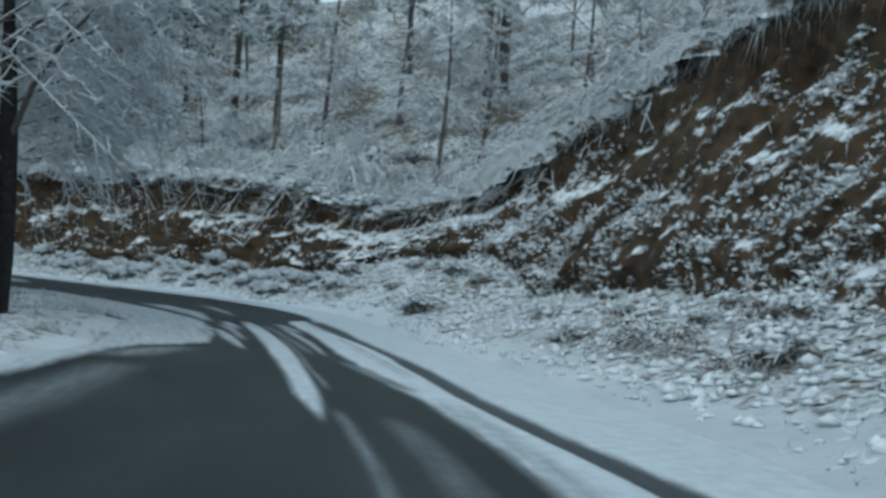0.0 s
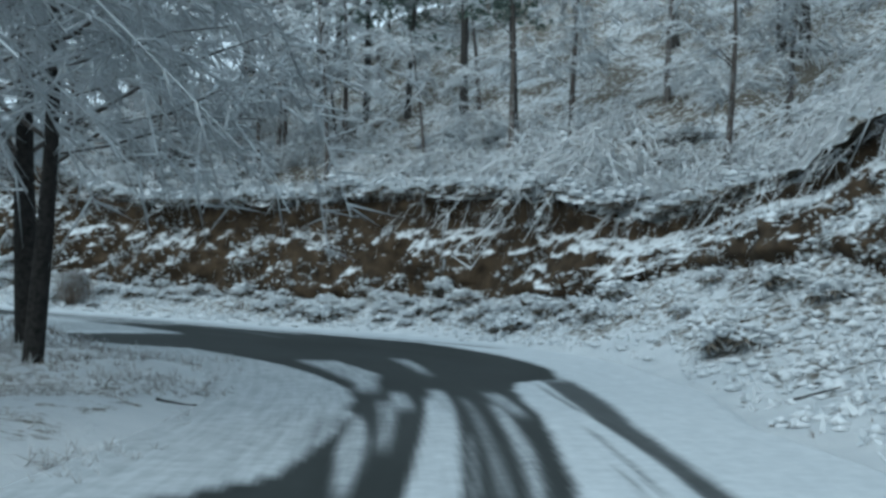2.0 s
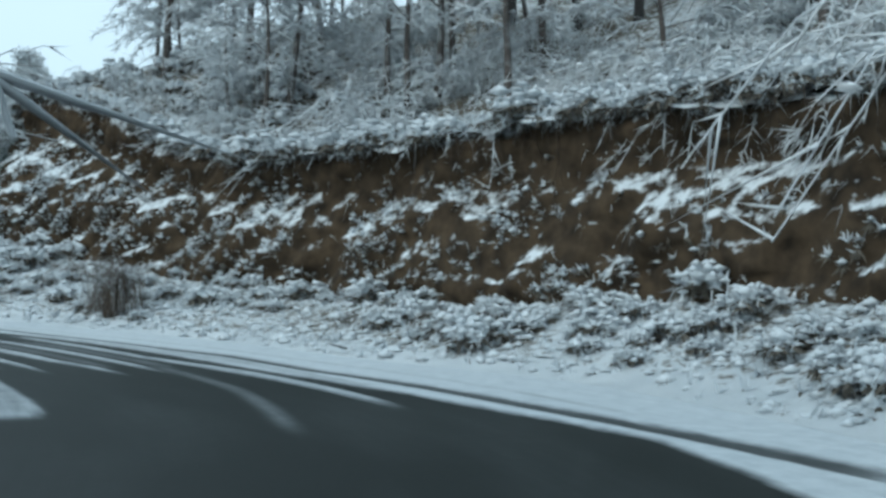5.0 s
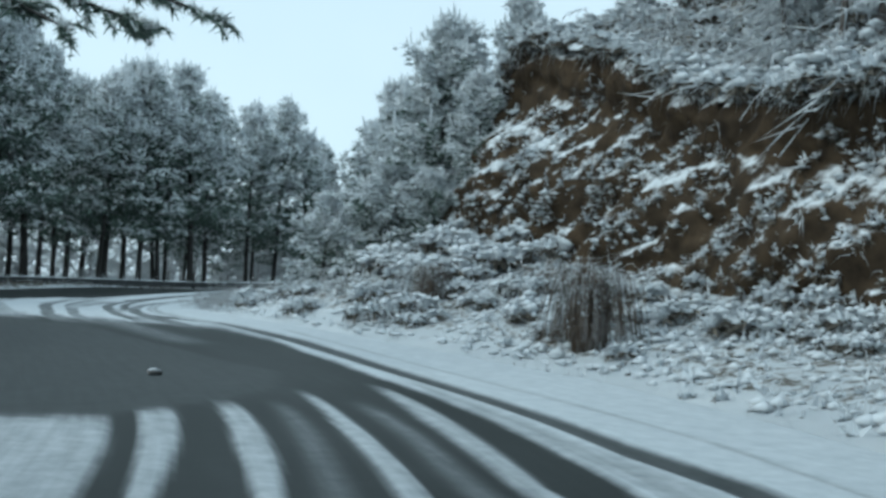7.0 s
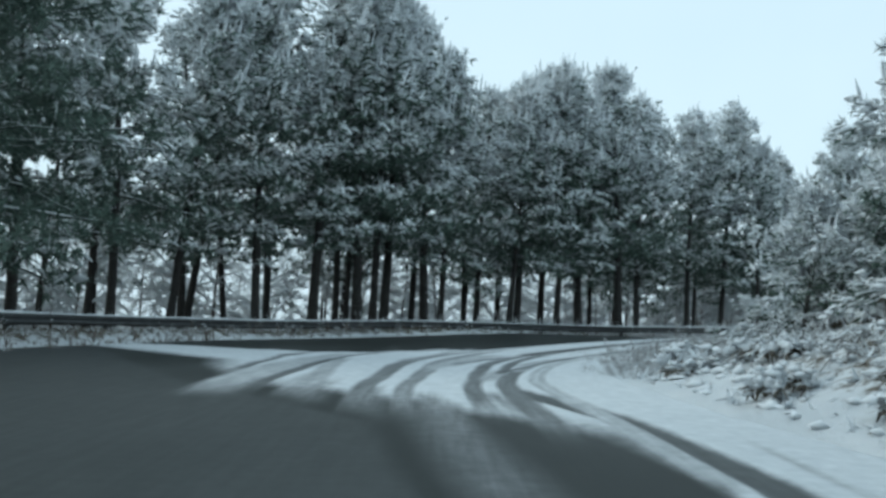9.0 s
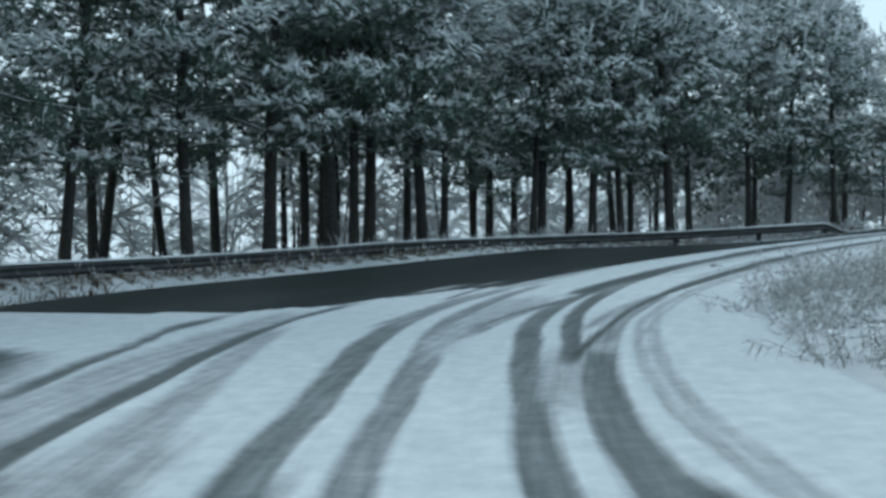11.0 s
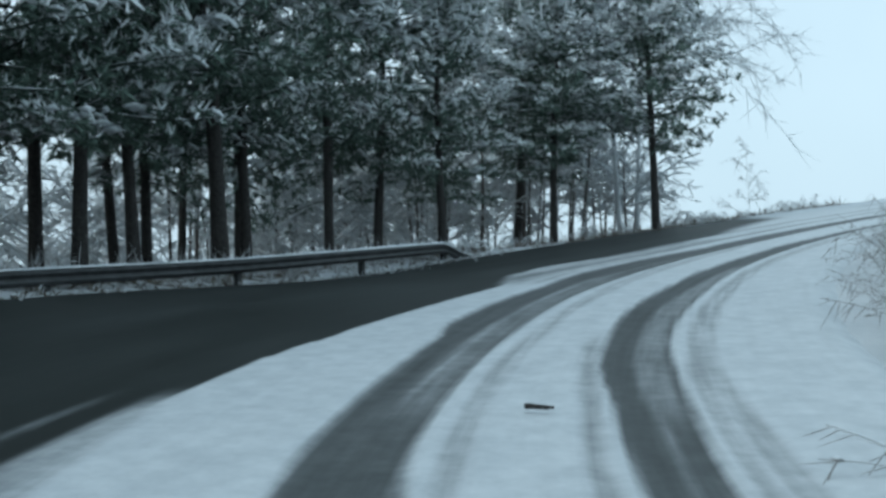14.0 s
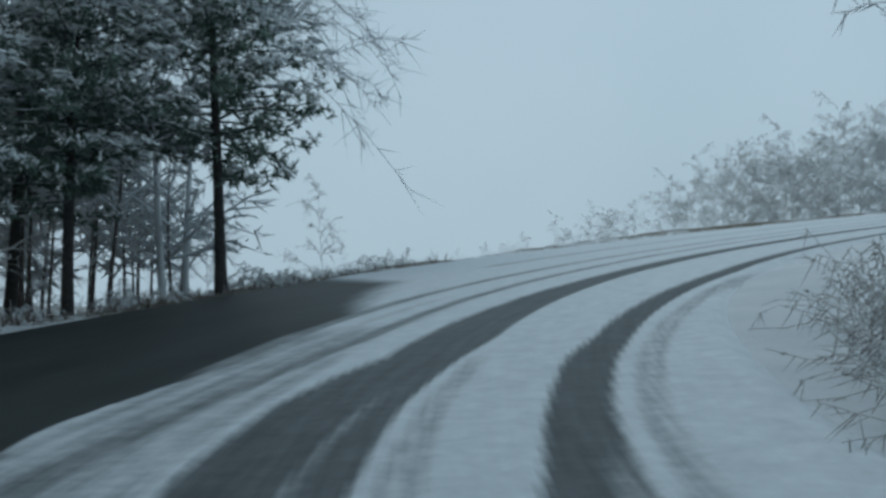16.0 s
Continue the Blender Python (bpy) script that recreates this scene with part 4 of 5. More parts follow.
def build_rail():
    line = rail_line()
    run = np.r_[0, np.cumsum(np.hypot(*np.diff(line[:, :2], axis=0).T))]
    q = np.arange(0, run[-1], 0.25)
    x, y = np.interp(q, run, line[:, 0]), np.interp(q, run, line[:, 1])
    top_z = np.interp(q, run, line[:, 2])
    tx, ty = np.gradient(x), np.gradient(y)
    nl = np.hypot(tx, ty)
    nx, ny = ty / nl, -tx / nl  # towards the road
    drop = 0.3 * smoothstep(q[-1] - 1.6, q[-1], q)
    base = top_z - 0.56
    rail = thing("guardrail", "grey steel guardrail with snow on its top edge beside the road", "guardrail")
    # corrugated beam in four-metre lengths
    prof = [(0.0, 0.0), (0.035, 0.03), (0.08, 0.06), (0.08, 0.1), (0.03, 0.135), (0.03, 0.175), (0.08, 0.21), (0.08, 0.25), (0.035, 0.28), (0.0, 0.31)]
    prof = [(o, 0.06 + h * 0.78) for o, h in prof]
    prof = np.array(prof + [(o - 0.006, h) for o, h in prof[::-1]])
    k = len(prof)
    for start in range(0, len(q) - 1, 16):
        i = np.arange(start, min(start + 17, len(q)))
        if len(i) < 2:
            continue
        lap = 0.004 * (start // 16 % 2)
        v = np.stack([x[i, None] + nx[i, None] * (prof[:, 0] + lap), y[i, None] + ny[i, None] * (prof[:, 0] + lap), (base - drop)[i, None] + 0.26 + prof[:, 1]], -1)
        a = (np.arange(len(i) - 1)[:, None] * k + np.arange(k)).ravel()
        b = (np.arange(len(i) - 1)[:, None] * k + (np.arange(k) + 1) % k).ravel()
        child("beam", mesh_np("beam", v, np.stack([a, a + k, b + k, b], 1), STEEL), rail)
        # snow on the upper edge
        m = len(i)
        ang = np.linspace(0, np.pi, 6)
        hgt = 0.035 + 0.02 * fbm(q[i], q[i] * 0, 1.0, 3.0, 3)
        sn = np.stack([x[i, None] + nx[i, None] * (0.02 + 0.045 * np.cos(ang)), y[i, None] + ny[i, None] * (0.02 + 0.045 * np.cos(ang)), (base - drop)[i, None] + 0.555 + np.sin(ang) * hgt[:, None]], -1)
        a = (np.arange(m - 1)[:, None] * 6 + np.arange(5)).ravel()
        child("snow_cap", mesh_np("snow_cap", sn, np.stack([a, a + 1, a + 7, a + 6], 1), SNOW, True), rail, "thin snow on the beam")
    for c in np.arange(1.0, run[-1] - 1.0, 4.0):
        i = int(np.abs(q - c).argmin())
        bm = bmesh.new()
        bmesh.ops.create_cube(bm, size=1.0)
        ang = math.atan2(ny[i], nx[i])
        top = base[i] - drop[i] + 0.53
        low = ground_z(x[i], y[i])[0] - 0.3
        bmesh.ops.scale(bm, vec=(0.1, 0.14, top - low), verts=bm.verts)
        bmesh.ops.bevel(bm, geom=bm.edges[:], offset=0.012, segments=1, affect="EDGES")
        bmesh.ops.transform(bm, matrix=Matrix.Translation((x[i] - nx[i] * 0.09, y[i] - ny[i] * 0.09, (top + low) / 2)) @ Matrix.Rotation(ang, 4, "Z"), verts=bm.verts)
        me = bpy.data.meshes.new("post")
        bm.to_mesh(me)
        bm.free()
        me.materials.append(STEEL)
        child("post", me, rail)


build_rail()


# ---- trees ----
def pine(seed, height, bare, spread, dense=1.0, label="", plumes=4, thick=0.25, droop=0.22, blades=10, mat=None, pad=0.16, tuft=6, frost=0.1, load=1.0):
    """A plantation pine: a bare stem and drooping boughs of plumed shoots, snow along their upper side and dark beneath."""
    rng = np.random.default_rng(seed)
    tree = thing("pine_tree", label or "snow-laden pine with a bare dark trunk and ragged green crown", "tree", "pines behind the guardrail")
    z = np.linspace(0, 1, 10)
    stem = np.stack([0.25 * np.sin(z * 2.3 + seed) * z, 0.25 * np.cos(z * 1.9 + seed) * z, z * height - 0.4 * (z == 0)], -1)
    r = 0.012 + (0.1 + 0.05 * rng.random()) * (1 - z) ** 0.75 * height / 10
    r[0] *= 1.25
    child("trunk", mesh_np("trunk", *tubes(stem[None], r[None], 8), PINE_BARK, True), tree)
    m = int(74 * dense)
    rel = np.sort(rng.uniform(0, 0.98, m))
    hz = bare + (height - bare) * rel
    ln = spread * (0.07 + 0.98 * (1 - rel) ** 0.68 * (0.7 + 0.3 * np.minimum(1, rel / 0.2))) * rng.uniform(0.6, 1.25, m)
    az = np.arange(m) * 2.4 + rng.normal(0, 0.5, m)
    root = np.stack([np.interp(hz, stem[:, 2], stem[:, 0]), np.interp(hz, stem[:, 2], stem[:, 1]), hz], -1)
    limbs = limb_lines(root, az, 0.1 + 1.15 * rel ** 1.7 + rng.normal(0, 0.16, m), ln, rng, 6, droop, 0.1)
    limbs[..., 2] += (0.12 + 0.3 * rel)[:, None] * ln[:, None] * np.linspace(0, 1, 6) ** 3
    # brushes of needles along each bough; the snow lies on the upper ones and is thickest towards the top
    cl = np.repeat(np.arange(m), plumes)
    cu = np.clip(np.tile(np.linspace(0.28, 1.0, plumes), m) + rng.normal(0, 0.06, m * plumes), 0.15, 1)
    mid = at_part(limbs, cl, cu)
    which = np.repeat(np.arange(m * plumes), tuft)
    q = len(which)
    host = cl[which]
    size = np.clip(spread / 2.9, 0.45, 1.15)
    taz, rise = az[host] + rng.normal(0, 0.9, q), 0.1 + 0.9 * rel[host] ** 2.0 + rng.normal(0, 0.4, q)
    way = np.stack([np.cos(taz) * np.cos(rise), np.sin(taz) * np.cos(rise), np.sin(rise)], -1)
    start = mid[which] + rng.normal(0, 1, (q, 3)) * np.array([0.2, 0.2, 0.12]) * size
    twigs = np.stack([start, start + way * (rng.uniform(0.14, 0.3, q) * size)[:, None]], 1)
    v1 = tubes(limbs, (0.01 + 0.012 * ln)[:, None] * np.linspace(1, 0.3, 6), 3)
    tagged(child("branchwork", mesh_np("branchwork", *stacked([v1, spikes(twigs[::3], 0.03)]), mat or FOLIAGE), tree), kind="stuff")
    # each bough carries its own share of snow, most of it high up and towards its tip
    laden = np.clip(-0.06 + 0.3 * max(load - 1.0, 0.0) + 1.4 * rel + rng.normal(0, 0.4, m), 0, 1.35)
    per = 1.3 * (laden[host] - 0.6) + 1.1 * (cu[which] - 0.7) + rng.normal(0, 0.25, m * plumes)[which]
    patch = fbm(start[:, 0] + start[:, 2] * 0.7, start[:, 1], 1.3, float(seed), 2)
    white, dark = tufts(start + way * 0.06, rng.uniform(0.16, 0.3, q) * size, rng, blades, thick, 0.25, frost + 0.5 * patch + per, way)
    tagged(child("needles", mesh_np("needles", *dark, NEEDLES), tree, "dark green needles"), kind="stuff")
    tagged(child("snowy_needles", mesh_np("snowy_needles", *white, FROST), tree, "needles under snow"), kind="stuff")
    # snow lies on the outer shoots as small fingers side by side that point outward, and stands up on the top ones
    w = np.repeat(np.arange(m), 22)
    w = w[rng.random(len(w)) < laden[w] * load]
    k = len(w)
    u = 1 - 0.6 * rng.random(k) ** 1.3
    ps = at_part(limbs, w, u) + rng.normal(0, 1, (k, 3)) * np.array([0.2, 0.2, 0.05]) * size + np.array([0, 0, 0.12 * size])
    fz = limb_lines(ps, az[w] + rng.normal(0, 0.5, k), -0.2 + 1.4 * rel[w] ** 2.0 + rng.normal(0, 0.2, k), rng.uniform(0.14, 0.34, k) * size, rng, 3, 0.35, 0.1)
    # upright leading shoots on the ends of the upper boughs
    tall = np.flatnonzero(rel > 0.42)
    tall = np.r_[tall, tall]
    e = len(tall)
    shoots = limb_lines(limbs[tall, -1] + rng.normal(0, 0.12, (e, 3)) * size, az[tall], rng.uniform(1.2, 1.56, e), rng.uniform(0.3, 0.75, e) * size, rng, 3, 0.0, 0.05)
    fz, k = np.concatenate([fz, shoots]), k + e
    fr = (rng.uniform(0.025, 0.055, k) * size)[:, None] * np.array([0.7, 1.0, 0.2])
    tagged(child("finger_snow", mesh_np("finger_snow", *tubes(fz, fr, 4), FINGER, True), tree, "snow lying in fingers on the outer shoots"), kind="stuff")
    pads = np.repeat(mid[rng.random(m * plumes) < 2.0 * pad * laden[cl] * cu], 4, 0)
    pads = pads + rng.normal(0, 1, pads.shape) * np.array([0.16, 0.16, 0.05]) * size + np.array([0, 0, 0.13])
    tagged(child("snow_load", mesh_np("snow_load", *lumps(pads, rng.uniform(0.06, 0.2, len(pads)) * size, rng, 0.55), SNOW, True), tree, "pads of snow on the boughs"), kind="stuff")
    return tree


def overhanging_pine(x, y, tips, label):
    """A roadside pine that sends long snowy boughs out over the road, to the places 'tips'."""
    rng = np.random.default_rng(19)
    tree = pine(19, 9.5, 5.2, 2.4, 0.8, label)
    base = np.array([x, y, float(ground_z(x, y)[0]) - 0.1])
    tree.location = base
    for tip in tips:
        to = np.array(tip) - base
        u = np.linspace(0, 1, 9)
        start = np.array([0, 0, to[2] + 2.2])
        bough = start + u[:, None] * (to - start)
        bough[:, 2] += 0.5 * np.sin(u * np.pi)
        bough[1:-1] += rng.normal(0, 0.05, (7, 3))
        part = child("bough", mesh_np("bough", *tubes(bough[None], np.linspace(0.07, 0.018, 9)[None], 6), PINE_BARK, True), tree, "long bough reaching out over the road")
        n = 46
        uu = np.r_[rng.uniform(0.5, 1.0, n - 4), np.ones(4)]
        az = math.atan2(to[1], to[0]) + rng.choice([-1, 1], n) * rng.uniform(0.1, 0.8, n)
        side = limb_lines(at_part(bough[None], np.zeros(n, int), uu), az, rng.normal(-0.2, 0.2, n), rng.uniform(0.2, 0.45, n), rng, 3, 0.35, 0.12)
        ends = at_part(side, np.repeat(np.arange(n), 5), np.tile(np.linspace(0.1, 1, 5), n))
        white, dark = tufts(ends, rng.uniform(0.09, 0.16, len(ends)), rng, 14, 0.22, 0.1, 0.45, np.repeat(side[:, 2] - side[:, 0], 5, 0) * 2)
        tagged(child("needles", mesh_np("needles", *stacked([dark, tubes(side, np.full((n, 3), 0.016), 3)]), NEEDLES), part, "dark green needles"), kind="stuff")
        tagged(child("snowy_needles", mesh_np("snowy_needles", *white, FROST), part, "needles under snow"), kind="stuff")
    return tree


def bare_tree(seed, height, spread, fork=0.35, stem_r=0.12, counts=(13, 8, 6), mat=None, label="", twig_r=0.018, limbs=True, bark=None):
    """A leafless tree whose limbs and twigs are white with hoar frost and snow."""
    rng = np.random.default_rng(seed)
    tree = thing("bare_tree", label or "leafless tree with twigs white with frost and snow", "tree", "frosted trees")
    z = np.linspace(0, 1, 9)
    stem = np.stack([0.06 * height * np.sin(z * 2 + seed) * z, 0.05 * height * np.cos(z * 2.4 + seed) * z, z * height * 0.92 - 0.3 * (z == 0)], -1)
    r = stem_r * (1 - 0.9 * z)
    child("trunk", mesh_np("trunk", *tubes(stem[None], r[None], 8), bark or BARK_FROST, True), tree)
    a, b, c = counts
    u = rng.uniform(fork, 1.0, a)
    st = at_part(stem[None], np.zeros(a, int), u)
    az = np.arange(a) * 2.4 + rng.normal(0, 0.4, a)
    ln = spread * rng.uniform(0.6, 1.1, a) * (1.25 - 0.6 * u)
    l1 = limb_lines(st, az, rng.uniform(0.35, 0.9, a), ln, rng, 6, 0.1, 0.13)
    w1 = np.repeat(np.arange(a), b)
    u1 = rng.uniform(0.2, 1.0, a * b)
    az1 = az[w1] + rng.normal(0, 0.8, a * b)
    ln1 = ln[w1] * rng.uniform(0.25, 0.55, a * b)
    l2 = limb_lines(at_part(l1, w1, u1), az1, rng.normal(0.3, 0.4, a * b), ln1, rng, 4 if limbs else 3, 0.45, 0.2)
    w2 = np.repeat(np.arange(a * b), c)
    u2 = rng.uniform(0.15, 1.0, a * b * c)
    ln2 = ln1[w2] * rng.uniform(0.1, 0.3, a * b * c) + 0.1
    l3 = limb_lines(at_part(l2, w2, u2), az1[w2] + rng.normal(0, 0.9, a * b * c), rng.normal(0.1, 0.55, a * b * c), ln2, rng, 2, 0.35, 0.3)
    for n in range(a if limbs else 0):
        v, f = tubes(l1[n:n + 1], (stem_r * 0.25 * ln[n] / spread) * np.linspace(1, 0.3, 6)[None], 5)
        child("limb", mesh_np("limb", v, f, BARK_FROST, True), tree)
    if not limbs:
        t0 = tubes(l1, np.full((a, 6), twig_r * 1.6) * np.linspace(1, 0.5, 6), 3)
    t2 = tubes(l2, np.full(l2.shape[:2], twig_r * 1.15) * np.linspace(1, 0.5, l2.shape[1]), 3)
    if not limbs:
        t2 = spikes(l2[:, [0, -1]], twig_r * 1.15)
    t3 = spikes(l3, twig_r)
    tagged(child("twig_mass", mesh_np("twig_mass", *stacked([t2, t3] if limbs else [t0, t2, t3]), mat or FROST_TWIG), tree, "frost-white twigs"), kind="stuff")
    return tree


def shrub(seed, height, spread, stems=30, droop=0.5, mat=None, radius=0.012, label=""):
    """Arching stems that bow under snow, with side sprays, as one tangle."""
    rng = np.random.default_rng(seed)
    a = rng.uniform(0, 6.283, stems)
    st = np.stack([np.cos(a), np.sin(a), 0 * a], -1) * (rng.random(stems) ** 0.5 * spread * 0.3)[:, None]
    st[:, 2] -= 0.15
    ln = height * rng.uniform(0.6, 1.25, stems)
    l1 = limb_lines(st, a, rng.uniform(0.5, 1.45, stems), ln, rng, 5, droop, 0.2)
    k = 11
    w = np.repeat(np.arange(stems), k)
    u = rng.uniform(0.25, 1.0, stems * k)
    l2 = limb_lines(at_part(l1, w, u), a[w] + rng.normal(0, 1.0, stems * k), rng.normal(0.0, 0.5, stems * k), ln[w] * rng.uniform(0.06, 0.2, stems * k), rng, 2, 0.5, 0.3)
    t1 = tubes(l1, np.full((stems, 5), radius) * np.linspace(1, 0.6, 5), 3)
    t2 = spikes(l2, radius)
    w = np.arange(stems)
    load = lumps(at_part(l1, w, rng.uniform(0.35, 1.0, len(w))), rng.uniform(0.4, 1.0, len(w)) * radius * 6.0, rng, 0.7)
    bush = thing("frosted_shrub", label or "low shrub with bowed stems white with snow", "shrub", "shrubs on the bank")
    tagged(child("branchwork", mesh_np("branchwork", *t1, mat or FROST_TWIG), bush), kind="stuff")
    tagged(child("twig_mass", mesh_np("twig_mass", *stacked([t2, load]), mat or FROST_TWIG), bush), kind="stuff")
    return bush




def place(ob, x, y, turn, size=1.0, lean=0.0, sink=0.0):
    m = Matrix.Translation((x, y, float(ground_z(x, y)[0]) - sink)) @ Matrix.Rotation(turn, 4, "Z") @ Matrix.Rotation(lean, 4, "X") @ Matrix.Scale(size, 4)
    return m


def put(kinds, spots, rng, lo=0.85, hi=1.15, lean=0.05, sink=0.1):
    """Stand copies of the kinds, in turn, at spots; the first use of a kind is the kind itself."""
    for n, (x, y, *more) in enumerate(spots):
        ob = kinds[int(rng.integers(len(kinds)))]
        size = (more[0] if more else 1.0) * rng.uniform(lo, hi)
        m = place(ob, x, y, rng.uniform(0, 6.28), size, rng.normal(0, lean), sink)
        if len(more) > 1 and more[1] is not None:
            m.translation.z = more[1]
        if ob.get("used"):
            o = copy_thing(ob, m)
            o.scale = (size, size, size)
        else:
            ob.matrix_basis = m
            ob["used"] = True


PINES = [pine(1, 10.5, 2.5, 2.9), pine(2, 11.2, 2.8, 3.1), pine(3, 10.2, 2.3, 2.7), pine(4, 10.8, 2.4, 3.2)]
rng = np.random.default_rng(5)
FRONT = [(-45.5, 35.6, 0.81), (-49.2, 37.6, 0.91), (-52.5, 39.8, 0.99), (-55, 41.4, 1.0), (-55.4, 44, 1.0), (-56.6, 45.9, 1.04), (-57.9, 47.6, 1.07), (-58.9, 48.3, 1.0), (-59.9, 48.9, 1.08), (-60.7, 50.6, 1.01), (-61.5, 51.4, 0.99), (-61.9, 54.2, 0.82), (-63, 54.9, 0.9), (-62.6, 56.4, 0.97), (-63.1, 57.6, 0.9), (-63.4, 59.4, 0.92), (-65, 60.9, 0.91), (-66.9, 61.8, 0.94), (-66.9, 64.2, 0.92), (-68.8, 65.5, 0.9), (-67.3, 68, 0.8), (-68.2, 66.5, 0.95), (-65.6, 59.0, 0.95)]
put(PINES, FRONT, rng, 0.97, 1.04)
put([pine(5, 12.0, 1.9, 5.0, 1.9, "large pine beside the road with low snow-laden boughs", 6, 0.2, 0.32, 11, pad=0.15, tuft=8, frost=-0.55, load=0.8)], [(-44.6, 36.4)], rng, 1.0, 1.01, 0.01)
FULL = [pine(8, 10.0, 2.3, 2.5, 1.3, "", 4, 0.22, pad=0.75, frost=-0.15, load=0.9), pine(9, 9.6, 2.2, 2.3, 1.3, "", 4, 0.22, pad=0.75, frost=-0.15, load=0.9)]
put(FULL, [(-69.8, 70.0, 0.9), (-68.0, 72.7), (-70.9, 74.0), (-66.4, 75.3)], rng, 0.95, 1.05)
BACKPINES = [pine(6, 10.2, 3.4, 2.5, 0.62, "", 3, 0.34, 0.2, 10, tuft=5), pine(7, 9.4, 3.2, 2.3, 0.62, "", 3, 0.34, 0.2, 10, tuft=5)]
BACK = [(x - 2.5 - 4.5 * rng.random(), y + rng.normal(0, 1.5) - 1.5, 0.92) for x, y, *_ in FRONT[2:13]]
BACK += [(-44, 31.5, 0.9), (-47, 32.5), (-50, 34), (-52, 35.5), (-54.5, 37), (-57, 39), (-49, 30.5), (-55, 33.5), (-59, 42), (-61.5, 45), (-66, 57), (-68, 59.5), (-70, 62), (-65.5, 54), (-69, 56), (-64.5, 51)]
for k in range(16):  # dark pine wood at the top of the hill
    p = along(37 + 1.7 * k + rng.normal(0, 0.6), rng.uniform(16, 27))
    BACK.append((p[0], p[1], 1.2))
put(BACKPINES, BACK, rng)
YOUNG = [pine(11, 8.0, 0.6, 3.1, 1.15, "young pine branched to the ground and thick with snow", 5, 0.2, 0.24, 13, mat=FOLIAGE_WHITE, pad=0.3, tuft=7, frost=0.45, load=1.6), pine(12, 7.0, 0.4, 2.8, 1.1, "young pine branched to the ground and thick with snow", 5, 0.2, 0.24, 13, mat=FOLIAGE_WHITE, pad=0.3, tuft=7, frost=0.45, load=1.6)]
put(YOUNG, [(-33.9, 52.4, 0.76), (-35.3, 53.3, 0.7), (-36.4, 54.6, 0.78), (-31.8, 52.2, 0.58), (-38.2, 54.6, 0.7), (-41.5, 57.0, 0.55), (-43.0, 60.0, 0.7), (-32.5, 54.0, 0.55), (-47.5, 61.5, 0.75)], rng)


LOWPINES = [pine(13, 2.1, 0.1, 1.2, 0.6, "low bushy pine weighed down with snow by the verge", 5, 0.2, 0.22, 12, mat=FOLIAGE_WHITE, pad=0.35, frost=0.45, load=1.5), pine(14, 1.6, 0.08, 1.0, 0.55, "low bushy pine weighed down with snow by the verge", 5, 0.2, 0.22, 12, mat=FOLIAGE_WHITE, pad=0.35, frost=0.45, load=1.5)]
put(LOWPINES, [tuple(along(s, d)[:2]) for s, d in ((66.4, 5.3), (65.4, 6.2), (67.6, 5.8), (66.6, 6.9), (64.2, 6.6), (68.6, 6.9), (63.0, 7.2))], rng)
p = along(57.5, -8.2)
overhanging_pine(p[0], p[1], [(-23.24, 41.18, 4.75), (-23.8, 40.45, 4.65), (-23.7, 39.6, 4.4), (-24.6, 39.4, 4.9)], "roadside pine with snowy boughs hanging over the road")


def reaching_tree(x, y, tips, label):
    """A leafless roadside tree with long lacy limbs out over the road."""
    rng = np.random.default_rng(29)
    tree = bare_tree(44, 8.5, 3.2, 0.5, 0.15, (9, 8, 8), bark=DARK_BARK, mat=FROST_TWIG, twig_r=0.012, label=label)
    base = np.array([x, y, float(ground_z(x, y)[0]) - 0.1])
    tree.location = base
    for tip in tips:
        to = np.array(tip) - base
        u = np.linspace(0, 1, 10)
        start = np.array([0, 0, to[2] - 0.6])
        limb = start + u[:, None] * (to - start)
        limb[:, 2] += 0.7 * np.sin(u * np.pi)
        limb[1:-1] += rng.normal(0, 0.07, (8, 3))
        part = child("limb", mesh_np("limb", *tubes(limb[None], np.linspace(0.06, 0.008, 10)[None], 6), BARK_FROST, True), tree, "long limb reaching out over the road")
        n = 26
        uu = rng.uniform(0.4, 0.98, n)
        az = math.atan2(to[1], to[0]) + rng.choice([-1, 1], n) * rng.uniform(0.2, 0.9, n)
        l1 = limb_lines(at_part(limb[None], np.zeros(n, int), uu), az, rng.normal(-0.1, 0.3, n), rng.uniform(0.4, 1.1, n), rng, 5, 0.25, 0.18)
        w = np.repeat(np.arange(n), 9)
        l2 = limb_lines(at_part(l1, w, rng.uniform(0.2, 1, len(w))), az[w] + rng.normal(0, 0.8, len(w)), rng.normal(-0.1, 0.4, len(w)), rng.uniform(0.1, 0.32, len(w)), rng, 2, 0.3, 0.2)
        tw = stacked([tubes(l1, np.full((n, 5), 0.011) * np.linspace(1, 0.6, 5), 3), spikes(l2, 0.009)])
        tagged(child("twig_mass", mesh_np("twig_mass", *tw, FROST_TWIG), part, "frosted twigs"), kind="stuff")
    return tree


# large trees on the inside of the first bend, whose limbs reach over the road
p = along(50.5, -6.8)
reaching_tree(p[0], p[1], [(-15.9, 37.3, 3.25), (-17.8, 40.0, 4.5), (-16.6, 38.6, 4.4), (-16.2, 36.4, 3.6)], "leafless roadside tree with frosted limbs over the road")
BIG = [bare_tree(41, 8.5, 4.6, 0.28, 0.24, (20, 14, 20), bark=DARK_BARK, mat=HOAR_FOG_TWIG, twig_r=0.019, label="large leafless roadside tree with frost-white overhanging limbs"), bare_tree(42, 9.0, 4.2, 0.3, 0.17, (18, 14, 20), bark=DARK_BARK, mat=HOAR_FOG_TWIG, twig_r=0.019, label="large leafless roadside tree with frost-white overhanging limbs")]
